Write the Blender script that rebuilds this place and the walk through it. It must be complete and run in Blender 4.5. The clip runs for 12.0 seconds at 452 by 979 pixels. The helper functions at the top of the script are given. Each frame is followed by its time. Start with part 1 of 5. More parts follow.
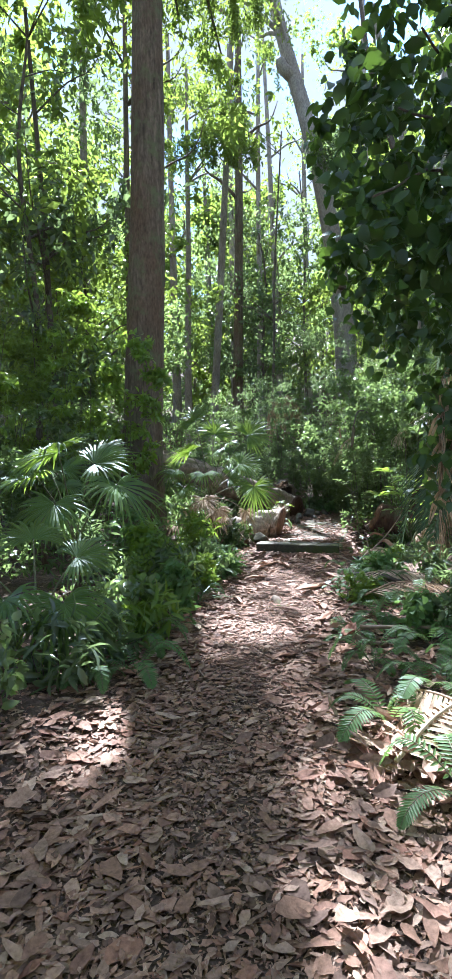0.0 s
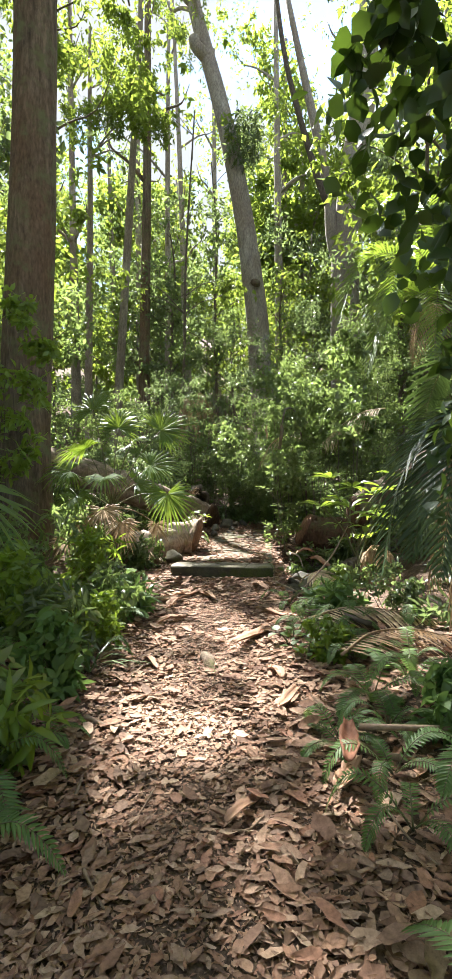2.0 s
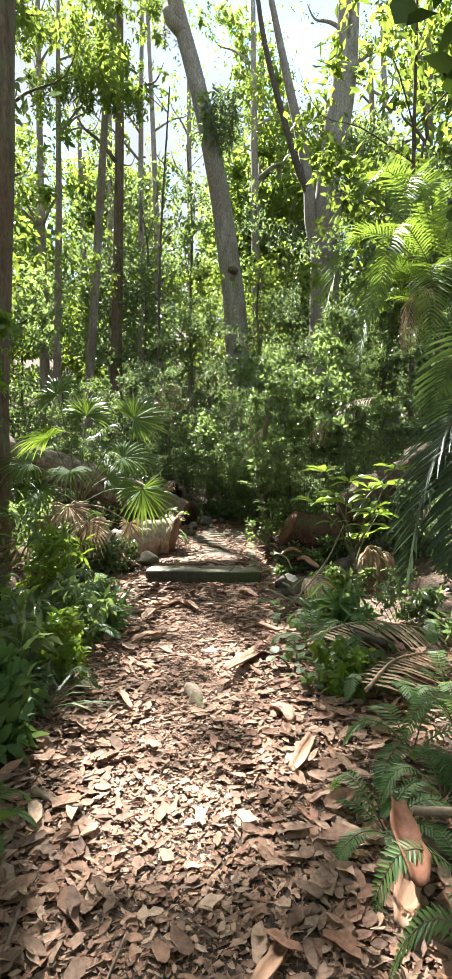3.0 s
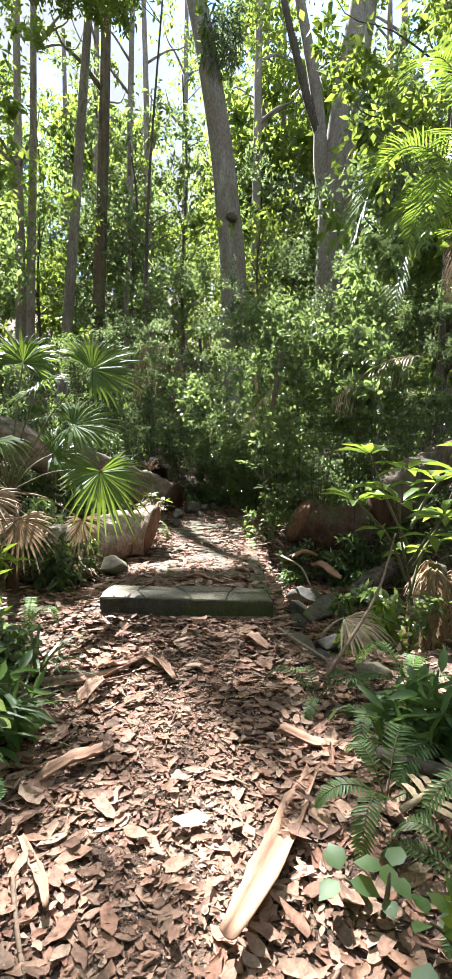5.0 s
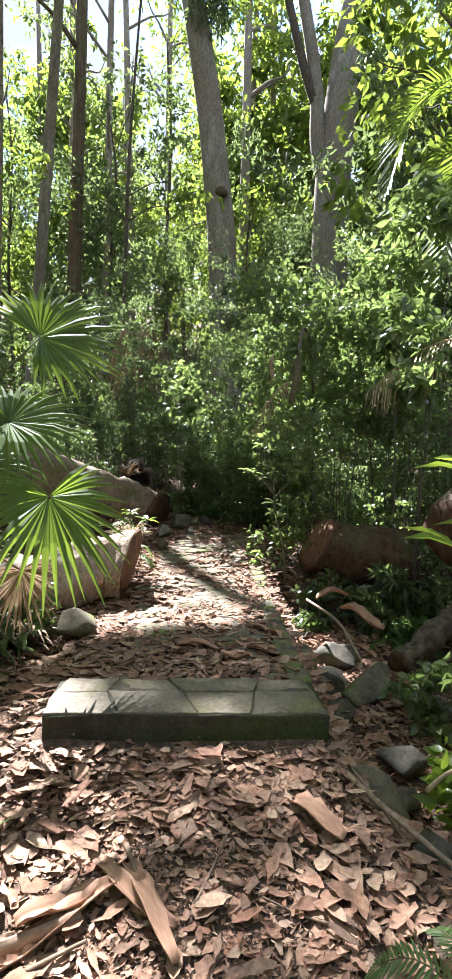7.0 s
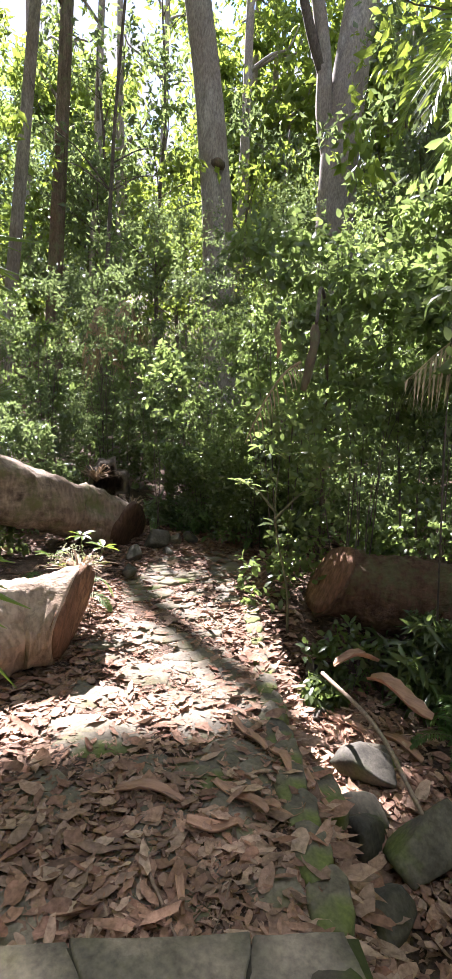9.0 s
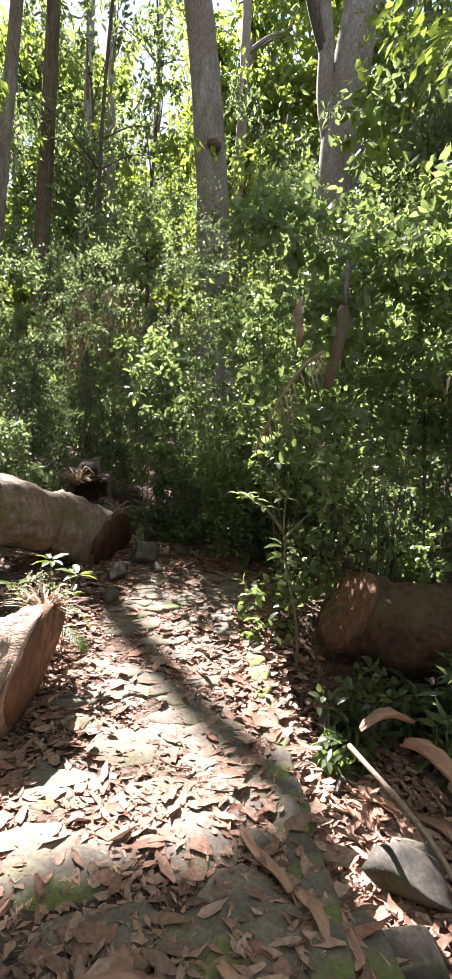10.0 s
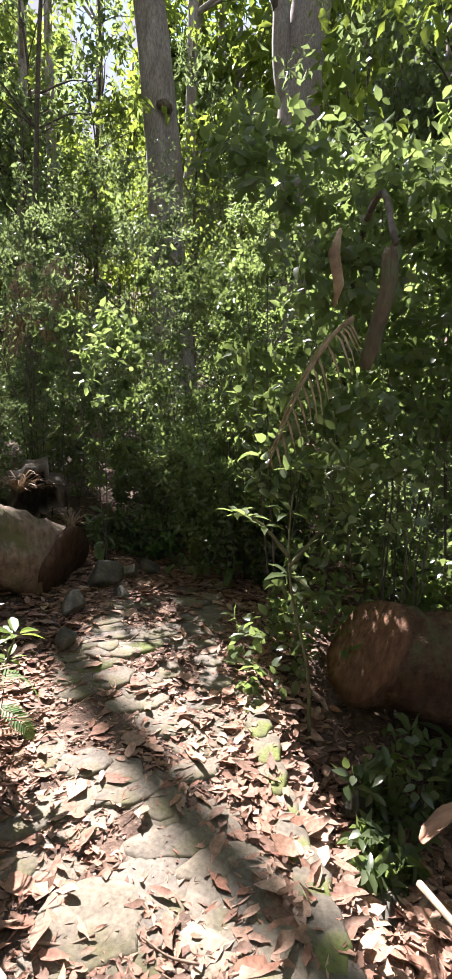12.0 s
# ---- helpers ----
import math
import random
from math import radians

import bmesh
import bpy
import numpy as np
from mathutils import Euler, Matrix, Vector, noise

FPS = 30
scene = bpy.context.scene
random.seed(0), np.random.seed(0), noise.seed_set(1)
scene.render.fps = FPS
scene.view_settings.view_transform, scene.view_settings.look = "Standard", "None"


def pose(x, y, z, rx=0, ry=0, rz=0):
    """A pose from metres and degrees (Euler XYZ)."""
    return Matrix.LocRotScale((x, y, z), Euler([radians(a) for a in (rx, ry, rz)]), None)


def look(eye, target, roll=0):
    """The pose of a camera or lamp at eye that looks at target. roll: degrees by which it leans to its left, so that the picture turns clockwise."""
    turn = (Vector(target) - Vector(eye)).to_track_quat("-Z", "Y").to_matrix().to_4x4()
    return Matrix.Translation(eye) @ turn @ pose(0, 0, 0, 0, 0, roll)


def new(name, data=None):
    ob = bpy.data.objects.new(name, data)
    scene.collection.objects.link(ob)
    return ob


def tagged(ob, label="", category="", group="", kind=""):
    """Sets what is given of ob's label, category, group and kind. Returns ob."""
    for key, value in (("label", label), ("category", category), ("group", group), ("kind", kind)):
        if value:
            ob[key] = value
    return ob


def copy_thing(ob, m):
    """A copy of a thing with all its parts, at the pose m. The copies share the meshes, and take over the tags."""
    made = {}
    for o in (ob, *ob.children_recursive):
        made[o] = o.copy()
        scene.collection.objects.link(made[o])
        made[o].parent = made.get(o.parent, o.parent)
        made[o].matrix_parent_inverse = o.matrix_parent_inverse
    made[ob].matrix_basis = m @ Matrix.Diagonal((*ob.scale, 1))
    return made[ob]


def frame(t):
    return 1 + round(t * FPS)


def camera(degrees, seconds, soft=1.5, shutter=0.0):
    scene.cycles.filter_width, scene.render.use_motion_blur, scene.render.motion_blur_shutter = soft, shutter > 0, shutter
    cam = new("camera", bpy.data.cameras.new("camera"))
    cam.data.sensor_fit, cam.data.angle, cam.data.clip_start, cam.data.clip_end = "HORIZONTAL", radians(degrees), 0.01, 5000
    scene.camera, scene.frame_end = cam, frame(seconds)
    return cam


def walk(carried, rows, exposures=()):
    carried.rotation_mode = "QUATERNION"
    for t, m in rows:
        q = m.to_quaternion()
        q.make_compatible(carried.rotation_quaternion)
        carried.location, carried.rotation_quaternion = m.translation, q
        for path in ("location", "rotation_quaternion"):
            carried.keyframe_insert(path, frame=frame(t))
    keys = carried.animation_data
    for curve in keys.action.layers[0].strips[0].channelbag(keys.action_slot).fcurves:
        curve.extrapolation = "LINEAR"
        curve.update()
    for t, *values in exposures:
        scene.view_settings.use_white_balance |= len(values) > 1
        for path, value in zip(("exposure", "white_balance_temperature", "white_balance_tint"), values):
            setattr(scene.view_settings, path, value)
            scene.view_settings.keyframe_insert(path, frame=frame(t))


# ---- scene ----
cam = camera(46.0, 12.0, soft=1.15)
EXPOSURE = 3.2
PATH = [
    (0, (0.42, -1.482, 1.414), (0.295, 0.513, 1.37), -1.9),
    (0.5, (0.399, -1.056, 1.394), (0.384, 0.943, 1.35), -2.1),
    (1, (0.37, -0.559, 1.412), (0.47, 1.438, 1.362), -1.7),
    (1.5, (0.322, -0.068, 1.376), (0.499, 1.923, 1.328), -1.2),
    (2, (0.256, 0.383, 1.402), (0.492, 2.368, 1.372), -1.2),
    (2.5, (0.231, 0.759, 1.411), (0.536, 2.735, 1.384), -1.5),
    (2.7, (0.236, 0.922, 1.379), (0.558, 2.896, 1.346), -1.5),
    (4.3, (0.407, 2.642, 1.389), (0.772, 4.604, 1.263), 0.2),
    (4.5, (0.483, 2.885, 1.415), (0.836, 4.849, 1.28), 0.0),
    (5, (0.548, 3.339, 1.428), (0.917, 5.3, 1.285), 0.3),
    (5.5, (0.537, 3.789, 1.487), (0.926, 5.743, 1.322), 0.4),
    (6, (0.537, 4.231, 1.468), (0.945, 6.181, 1.288), 0.7),
    (6.5, (0.603, 4.686, 1.489), (1.027, 6.633, 1.326), 0.6),
    (7, (0.632, 5.054, 1.535), (1.074, 6.998, 1.376), 0.8),
    (7.2, (0.685, 5.199, 1.523), (1.112, 7.146, 1.36), 0.4),
    (8.8, (0.941, 6.37, 1.58), (1.406, 8.307, 1.407), 2.0),
    (9, (1.033, 6.538, 1.591), (1.499, 8.476, 1.419), 1.9),
    (9.5, (1.133, 6.912, 1.61), (1.622, 8.843, 1.433), 2.3),
    (10, (1.134, 7.291, 1.673), (1.636, 9.218, 1.482), 2.6),
    (10.5, (1.118, 7.625, 1.665), (1.599, 9.557, 1.475), 2.5),
    (11, (1.152, 7.892, 1.819), (1.659, 9.817, 1.622), 2.0),
    (11.5, (1.134, 8.081, 1.829), (1.702, 9.985, 1.608), 1.5),
    (12, (1.208, 8.247, 1.742), (1.863, 10.122, 1.505), 1.3),
]
walk(cam, [(t, look(eye, target, roll)) for t, eye, target, roll in PATH], [(0, EXPOSURE + 0.05, 5200, 10), (0.4, EXPOSURE - 0.45, 6100, 7), (0.9, EXPOSURE - 0.15, 6450, 8), (1.5, EXPOSURE + 0.07, 6500, 8), (2.7, EXPOSURE - 0.02, 6350, 6), (4.5, EXPOSURE, 6050, 10), (7.0, EXPOSURE + 0.06, 6000, 12), (9.5, EXPOSURE + 0.16, 6200, 22), (11.0, EXPOSURE - 0.08, 6250, 21), (12, EXPOSURE - 0.18, 6250, 21)])


# ---- world, sun, exposure ----
SUN_AZ, SUN_EL = 10.7, 50.0           # degrees left of +y, above the horizon
TO_SUN = Vector((-math.sin(radians(SUN_AZ)) * math.cos(radians(SUN_EL)), math.cos(radians(SUN_AZ)) * math.cos(radians(SUN_EL)), math.sin(radians(SUN_EL))))
world = bpy.data.worlds.new("world")
scene.world = world
world.use_nodes = True
wn = world.node_tree
wn.nodes.clear()
sky = wn.nodes.new("ShaderNodeTexSky")
sky.sky_type, sky.sun_disc = "NISHITA", False
sky.sun_elevation, sky.sun_rotation = radians(SUN_EL), radians(-SUN_AZ)
sky.air_density, sky.dust_density, sky.altitude = 0.75, 0.0, 50
wbg = wn.nodes.new("ShaderNodeBackground")
wbg.inputs["Strength"].default_value = 0.098
wout = wn.nodes.new("ShaderNodeOutputWorld")
# broken white cloud over the whole sky
wtc = wn.nodes.new("ShaderNodeTexCoord")
wcl = wn.nodes.new("ShaderNodeTexNoise")
wcl.inputs["Scale"].default_value, wcl.inputs["Detail"].default_value, wcl.inputs["Roughness"].default_value = 4.5, 6.0, 0.6
wrm = wn.nodes.new("ShaderNodeValToRGB")
wrm.color_ramp.elements[0].position, wrm.color_ramp.elements[1].position = 0.34, 0.5
wmx = wn.nodes.new("ShaderNodeMix")
wmx.data_type = "RGBA"
wmx.inputs[7].default_value = (1.02, 1.06, 1.15, 1)
wn.links.new(wtc.outputs["Generated"], wcl.inputs["Vector"])
wn.links.new(wcl.outputs[0], wrm.inputs[0])
wn.links.new(wrm.outputs[0], wmx.inputs[0])
wn.links.new(sky.outputs[0], wmx.inputs[6])
wn.links.new(wmx.outputs[2], wbg.inputs["Color"])
wn.links.new(wbg.outputs[0], wout.inputs["Surface"])
sun = new("sun", bpy.data.lights.new("sun", "SUN"))
sun.data.energy, sun.data.angle, sun.data.color = 3.1, radians(0.6), (1.0, 0.965, 0.925)
sun.matrix_world = look(TO_SUN * 80, (0, 0, 0))
scene.view_settings.exposure = EXPOSURE


# ---- materials ----
def material(name):
    m = bpy.data.materials.new(name)
    m.use_nodes = True
    t = m.node_tree
    b = t.nodes["Principled BSDF"]
    return m, t, b, t.nodes["Material Output"]


def ramp(t, source, stops):
    r = t.nodes.new("ShaderNodeValToRGB")
    r.color_ramp.interpolation = "LINEAR"
    els = r.color_ramp.elements
    while len(els) < len(stops):
        els.new(0.5)
    for e, (p, c) in zip(els, stops):
        e.position, e.color = p, (*c, 1)
    t.links.new(source, r.inputs[0])
    return r


def noise_node(t, scale, detail=4.0, rough=0.6, stretch=None, coords="Object"):
    tc = t.nodes.new("ShaderNodeTexCoord")
    n = t.nodes.new("ShaderNodeTexNoise")
    n.inputs["Scale"].default_value, n.inputs["Detail"].default_value, n.inputs["Roughness"].default_value = scale, detail, rough
    if stretch:
        mp = t.nodes.new("ShaderNodeMapping")
        mp.inputs["Scale"].default_value = stretch
        t.links.new(tc.outputs[coords], mp.inputs[0])
        t.links.new(mp.outputs[0], n.inputs["Vector"])
    else:
        t.links.new(tc.outputs[coords], n.inputs["Vector"])
    return n


def mixed(t, a, b, fac, kind="MIX"):
    m = t.nodes.new("ShaderNodeMix")
    m.data_type, m.blend_type = "RGBA", kind
    for src, s in ((fac, 0), (a, 6), (b, 7)):
        if hasattr(src, "links"):
            t.links.new(src, m.inputs[s])
        elif s == 0:
            m.inputs[0].default_value = src
        else:
            m.inputs[s].default_value = (*src, 1)
    return m.outputs[2]


def bumped(t, b, height, strength, distance):
    n = t.nodes.new("ShaderNodeBump")
    n.inputs["Strength"].default_value, n.inputs["Distance"].default_value = strength, distance
    t.links.new(height, n.inputs["Height"])
    t.links.new(n.outputs[0], b.inputs["Normal"])


def leaf_material(name, cols, through_col, share=0.45, rough=0.42, spec=0.4):
    """Thin leaf: a glossy upper skin, and light that passes through the blade."""
    m, t, b, out = material(name)
    geo = t.nodes.new("ShaderNodeNewGeometry")
    k = len(cols) - 1
    r = ramp(t, geo.outputs["Random Per Island"], [(i / k, c) for i, c in enumerate(cols)])
    n = noise_node(t, 1.3, 2.0)
    shade = ramp(t, n.outputs[0], [(0.3, (0.7, 0.72, 0.7)), (0.7, (1.25, 1.2, 1.1))])
    col = mixed(t, r.outputs[0], shade.outputs[0], 1.0, "MULTIPLY")
    t.links.new(col, b.inputs["Base Color"])
    b.inputs["Roughness"].default_value, b.inputs["Specular IOR Level"].default_value = rough, spec
    tr = t.nodes.new("ShaderNodeBsdfTranslucent")
    tcol = mixed(t, col, through_col, 0.6)
    t.links.new(tcol, tr.inputs["Color"])
    mx = t.nodes.new("ShaderNodeMixShader")
    mx.inputs[0].default_value = share
    t.links.new(b.outputs[0], mx.inputs[1])
    t.links.new(tr.outputs[0], mx.inputs[2])
    t.links.new(mx.outputs[0], out.inputs["Surface"])
    return m


def bark_material(name, dark, light, patch, fine=9.0, depth=0.02, stretch=(1, 1, 0.18), moss=None):
    m, t, b, out = material(name)
    n1 = noise_node(t, fine, 6, 0.65, stretch)
    n2 = noise_node(t, 1.1, 3, 0.55, (1, 1, 0.5))
    n3 = noise_node(t, 26, 3, 0.6, (1, 1, 0.35))
    c1 = ramp(t, n1.outputs[0], [(0.3, dark), (0.62, light)])
    f2 = ramp(t, n2.outputs[0], [(0.42, (0, 0, 0)), (0.62, (1, 1, 1))])
    c2 = mixed(t, c1.outputs[0], patch, f2.outputs[0])
    f3 = ramp(t, n3.outputs[0], [(0.35, (0.65, 0.65, 0.65)), (0.65, (1.15, 1.15, 1.15))])
    col = mixed(t, c2, f3.outputs[0], 1.0, "MULTIPLY")
    if moss:
        n4 = noise_node(t, 3.2, 4, 0.7)
        f4 = ramp(t, n4.outputs[0], [(0.5, (0, 0, 0)), (0.68, (1, 1, 1))])
        col = mixed(t, col, moss, f4.outputs[0])
    t.links.new(col, b.inputs["Base Color"])
    b.inputs["Roughness"].default_value, b.inputs["Specular IOR Level"].default_value = 0.9, 0.2
    bumped(t, b, n1.outputs[0], 0.9, depth)
    return m


def island_material(name, cols, rough=0.75, spec=0.25, grain=30.0, share=0.0, stretch=None):
    """Colour picked per separate piece, with grain."""
    m, t, b, out = material(name)
    geo = t.nodes.new("ShaderNodeNewGeometry")
    k = len(cols) - 1
    r = ramp(t, geo.outputs["Random Per Island"], [(i / k, c) for i, c in enumerate(cols)])
    n = noise_node(t, grain, 4, 0.65, stretch)
    g = ramp(t, n.outputs[0], [(0.3, (0.6, 0.58, 0.55)), (0.7, (1.3, 1.28, 1.25))])
    col = mixed(t, r.outputs[0], g.outputs[0], 1.0, "MULTIPLY")
    t.links.new(col, b.inputs["Base Color"])
    b.inputs["Roughness"].default_value, b.inputs["Specular IOR Level"].default_value = rough, spec
    bumped(t, b, n.outputs[0], 0.5, 0.004)
    if share:
        tr = t.nodes.new("ShaderNodeBsdfTranslucent")
        t.links.new(col, tr.inputs["Color"])
        mx = t.nodes.new("ShaderNodeMixShader")
        mx.inputs[0].default_value = share
        t.links.new(b.outputs[0], mx.inputs[1])
        t.links.new(tr.outputs[0], mx.inputs[2])
        t.links.new(mx.outputs[0], out.inputs["Surface"])
    return m


def stone_material(name, dark, light, moss, moss_lo=0.56):
    m, t, b, out = material(name)
    oi = t.nodes.new("ShaderNodeObjectInfo")
    n1, n2, n3 = noise_node(t, 7, 8, 0.7), noise_node(t, 2.4, 4, 0.6), noise_node(t, 45, 3, 0.6)
    c = ramp(t, n1.outputs[0], [(0.3, dark), (0.7, light)])
    f = ramp(t, n2.outputs[0], [(moss_lo, (0, 0, 0)), (moss_lo + 0.14, (1, 1, 1))])
    g = ramp(t, n3.outputs[0], [(0.3, (0.7, 0.7, 0.7)), (0.7, (1.2, 1.2, 1.2))])
    v = ramp(t, oi.outputs["Random"], [(0, (0.8, 0.8, 0.82)), (1, (1.15, 1.12, 1.05))])
    col = mixed(t, mixed(t, mixed(t, c.outputs[0], v.outputs[0], 1.0, "MULTIPLY"), moss, f.outputs[0]), g.outputs[0], 1.0, "MULTIPLY")
    t.links.new(col, b.inputs["Base Color"])
    b.inputs["Roughness"].default_value, b.inputs["Specular IOR Level"].default_value = 0.85, 0.3
    bumped(t, b, n1.outputs[0], 0.7, 0.015)
    return m


def soil_material():
    m, t, b, out = material("forest_soil")
    n1, n2, n3 = noise_node(t, 14, 8, 0.7), noise_node(t, 1.2, 4, 0.6), noise_node(t, 60, 4, 0.7)
    c = ramp(t, n1.outputs[0], [(0.3, (0.055, 0.038, 0.029)), (0.55, (0.15, 0.105, 0.078)), (0.75, (0.29, 0.21, 0.16))])
    f = ramp(t, n2.outputs[0], [(0.4, (0.75, 0.75, 0.75)), (0.65, (1.2, 1.15, 1.1))])
    g = ramp(t, n3.outputs[0], [(0.3, (0.6, 0.6, 0.6)), (0.7, (1.3, 1.3, 1.3))])
    col = mixed(t, mixed(t, c.outputs[0], f.outputs[0], 1.0, "MULTIPLY"), g.outputs[0], 1.0, "MULTIPLY")
    t.links.new(col, b.inputs["Base Color"])
    b.inputs["Roughness"].default_value, b.inputs["Specular IOR Level"].default_value = 0.95, 0.15
    bumped(t, b, n1.outputs[0], 0.9, 0.03)
    return m


SOIL = soil_material()
LITTER = island_material("dry_leaf_litter", [(0.15, 0.088, 0.06), (0.38, 0.225, 0.15), (0.21, 0.118, 0.082), (0.46, 0.315, 0.225), (0.31, 0.16, 0.105), (0.19, 0.122, 0.09), (0.4, 0.265, 0.185), (0.16, 0.1, 0.074), (0.5, 0.36, 0.26), (0.27, 0.153, 0.106), (0.43, 0.275, 0.19)], 0.75, 0.2, 45, 0.1)
BARK_STRIP = island_material("shed_bark", [(0.26, 0.125, 0.08), (0.4, 0.23, 0.15), (0.5, 0.33, 0.23)], 0.7, 0.3, 30, 0, (1, 0.1, 1))
STICK = island_material("dead_stick", [(0.17, 0.12, 0.085), (0.3, 0.22, 0.16)], 0.85, 0.2, 22)
CANE = island_material("pale_dead_cane", [(0.27, 0.2, 0.14), (0.34, 0.26, 0.19)], 0.75, 0.3, 40)
STRAW = island_material("dead_frond", [(0.25, 0.16, 0.09), (0.42, 0.29, 0.17), (0.36, 0.25, 0.16), (0.5, 0.38, 0.25)], 0.65, 0.3, 20, 0.25)
STRAW_RED = island_material("reddish_dead_leaf", [(0.13, 0.048, 0.028), (0.24, 0.1, 0.058), (0.2, 0.115, 0.07)], 0.7, 0.25, 20, 0.2)
STRAW_PALE = island_material("bleached_dead_frond", [(0.36, 0.27, 0.17), (0.55, 0.44, 0.29), (0.5, 0.38, 0.24)], 0.6, 0.3, 20, 0.2)
GUM = bark_material("smooth_gum_bark", (0.14, 0.12, 0.1), (0.36, 0.315, 0.26), (0.22, 0.175, 0.14), 5.0, 0.006, (1, 1, 0.25))
GUM_PALE = bark_material("pale_gum_bark", (0.19, 0.17, 0.148), (0.4, 0.36, 0.31), (0.27, 0.225, 0.185), 5.0, 0.006, (1, 1, 0.3))
ROUGH = bark_material("rough_brown_bark", (0.05, 0.038, 0.028), (0.2, 0.155, 0.112), (0.13, 0.085, 0.055), 11, 0.04, (1, 1, 0.12), (0.13, 0.135, 0.07))
DARK_BARK = bark_material("dark_thin_bark", (0.045, 0.035, 0.028), (0.17, 0.135, 0.105), (0.11, 0.09, 0.07), 14, 0.01, (1, 1, 0.3))
LOG_BARK = bark_material("fallen_log_bark", (0.06, 0.042, 0.03), (0.34, 0.27, 0.2), (0.21, 0.145, 0.1), 10, 0.03, (0.6, 0.6, 1), (0.13, 0.13, 0.055))
LOG_PALE = bark_material("weathered_pale_log", (0.16, 0.11, 0.078), (0.56, 0.47, 0.37), (0.36, 0.25, 0.17), 8, 0.05, (0.6, 0.6, 1))
LOG_RED = bark_material("reddish_log_bark", (0.04, 0.025, 0.018), (0.24, 0.14, 0.09), (0.11, 0.06, 0.038), 13, 0.05, (0.35, 1, 1), (0.12, 0.12, 0.055))
CUT_WOOD = bark_material("weathered_cut_wood", (0.04, 0.022, 0.014), (0.12, 0.065, 0.04), (0.08, 0.045, 0.028), 16, 0.006, (1, 1, 1))
CUT_RED = bark_material("reddish_cut_wood", (0.07, 0.036, 0.022), (0.32, 0.18, 0.105), (0.16, 0.085, 0.05), 14, 0.02, (1, 1, 1))
STONE = stone_material("path_stone", (0.11, 0.095, 0.07), (0.25, 0.215, 0.162), (0.14, 0.13, 0.055), 0.55)
ROCK = stone_material("creek_rock", (0.04, 0.037, 0.029), (0.15, 0.135, 0.105), (0.08, 0.095, 0.035), 0.55)
# for the step's front: shade put into the stone colour, with moss
SHADE_STONE = stone_material("shaded_dark_stone", (0.022, 0.02, 0.014), (0.075, 0.066, 0.046), (0.05, 0.06, 0.015), 0.48)
MOSSY = stone_material("mossy_stone", (0.08, 0.07, 0.05), (0.22, 0.19, 0.14), (0.14, 0.16, 0.045), 0.48)
CANOPY = leaf_material("gum_canopy_leaf", [(0.07, 0.12, 0.025), (0.12, 0.18, 0.04), (0.085, 0.14, 0.03)], (0.43, 0.53, 0.07), 0.5)
CANOPY_DARK = leaf_material("dark_canopy_leaf", [(0.025, 0.055, 0.016), (0.05, 0.09, 0.025)], (0.12, 0.2, 0.03), 0.3)
UNDER = leaf_material("understorey_leaf", [(0.065, 0.104, 0.043), (0.11, 0.15, 0.072), (0.16, 0.195, 0.112), (0.08, 0.125, 0.05)], (0.35, 0.47, 0.11), 0.5, 0.27, 0.75)
UNDER_DARK = leaf_material("shade_leaf", [(0.054, 0.082, 0.041), (0.095, 0.128, 0.068), (0.145, 0.173, 0.106)], (0.3, 0.4, 0.12), 0.46, 0.27, 0.75)
BRIGHT = leaf_material("bright_young_leaf", [(0.09, 0.17, 0.025), (0.15, 0.23, 0.045), (0.11, 0.2, 0.03)], (0.42, 0.54, 0.05), 0.48, 0.35, 0.5)
VINE = leaf_material("vine_leaf", [(0.02, 0.05, 0.012), (0.045, 0.09, 0.02)], (0.17, 0.27, 0.025), 0.28, 0.4, 0.4)
PALM = leaf_material("palm_leaf", [(0.06, 0.11, 0.03), (0.1, 0.16, 0.045)], (0.42, 0.57, 0.05), 0.44, 0.4, 0.4)
# the palm leaf again, darker: shade put into its colour
PALM_SHADE = leaf_material("shaded_palm_leaf", [(0.025, 0.05, 0.02), (0.05, 0.08, 0.03)], (0.14, 0.22, 0.04), 0.22, 0.42, 0.35)
FERN = leaf_material("fern_leaf", [(0.07, 0.14, 0.045), (0.12, 0.2, 0.07)], (0.3, 0.45, 0.1), 0.42, 0.5, 0.35)
CREAM = leaf_material("cream_flower", [(0.6, 0.58, 0.45), (0.35, 0.4, 0.2), (0.7, 0.68, 0.58)], (0.6, 0.6, 0.4), 0.3, 0.5, 0.3)
GRASSY = leaf_material("strappy_leaf", [(0.05, 0.1, 0.03), (0.1, 0.16, 0.05)], (0.25, 0.36, 0.07), 0.35, 0.35, 0.5)
STEM = island_material("green_stem", [(0.1, 0.12, 0.05), (0.15, 0.13, 0.07)], 0.6, 0.3, 20)


# ---- mesh tools ----
class Geo:
    def __init__(self):
        self.v, self.f = [], []

    def add(self, verts, faces):
        k = len(self.v)
        self.v.extend(verts)
        self.f.extend([tuple(i + k for i in f) for f in faces])
        return self

    def mesh(self, name, smooth=True):
        me = bpy.data.meshes.new(name)
        me.from_pydata([tuple(p) for p in self.v], [], self.f)
        if smooth:
            me.polygons.foreach_set("use_smooth", [True] * len(me.polygons))
        me.update()
        return me


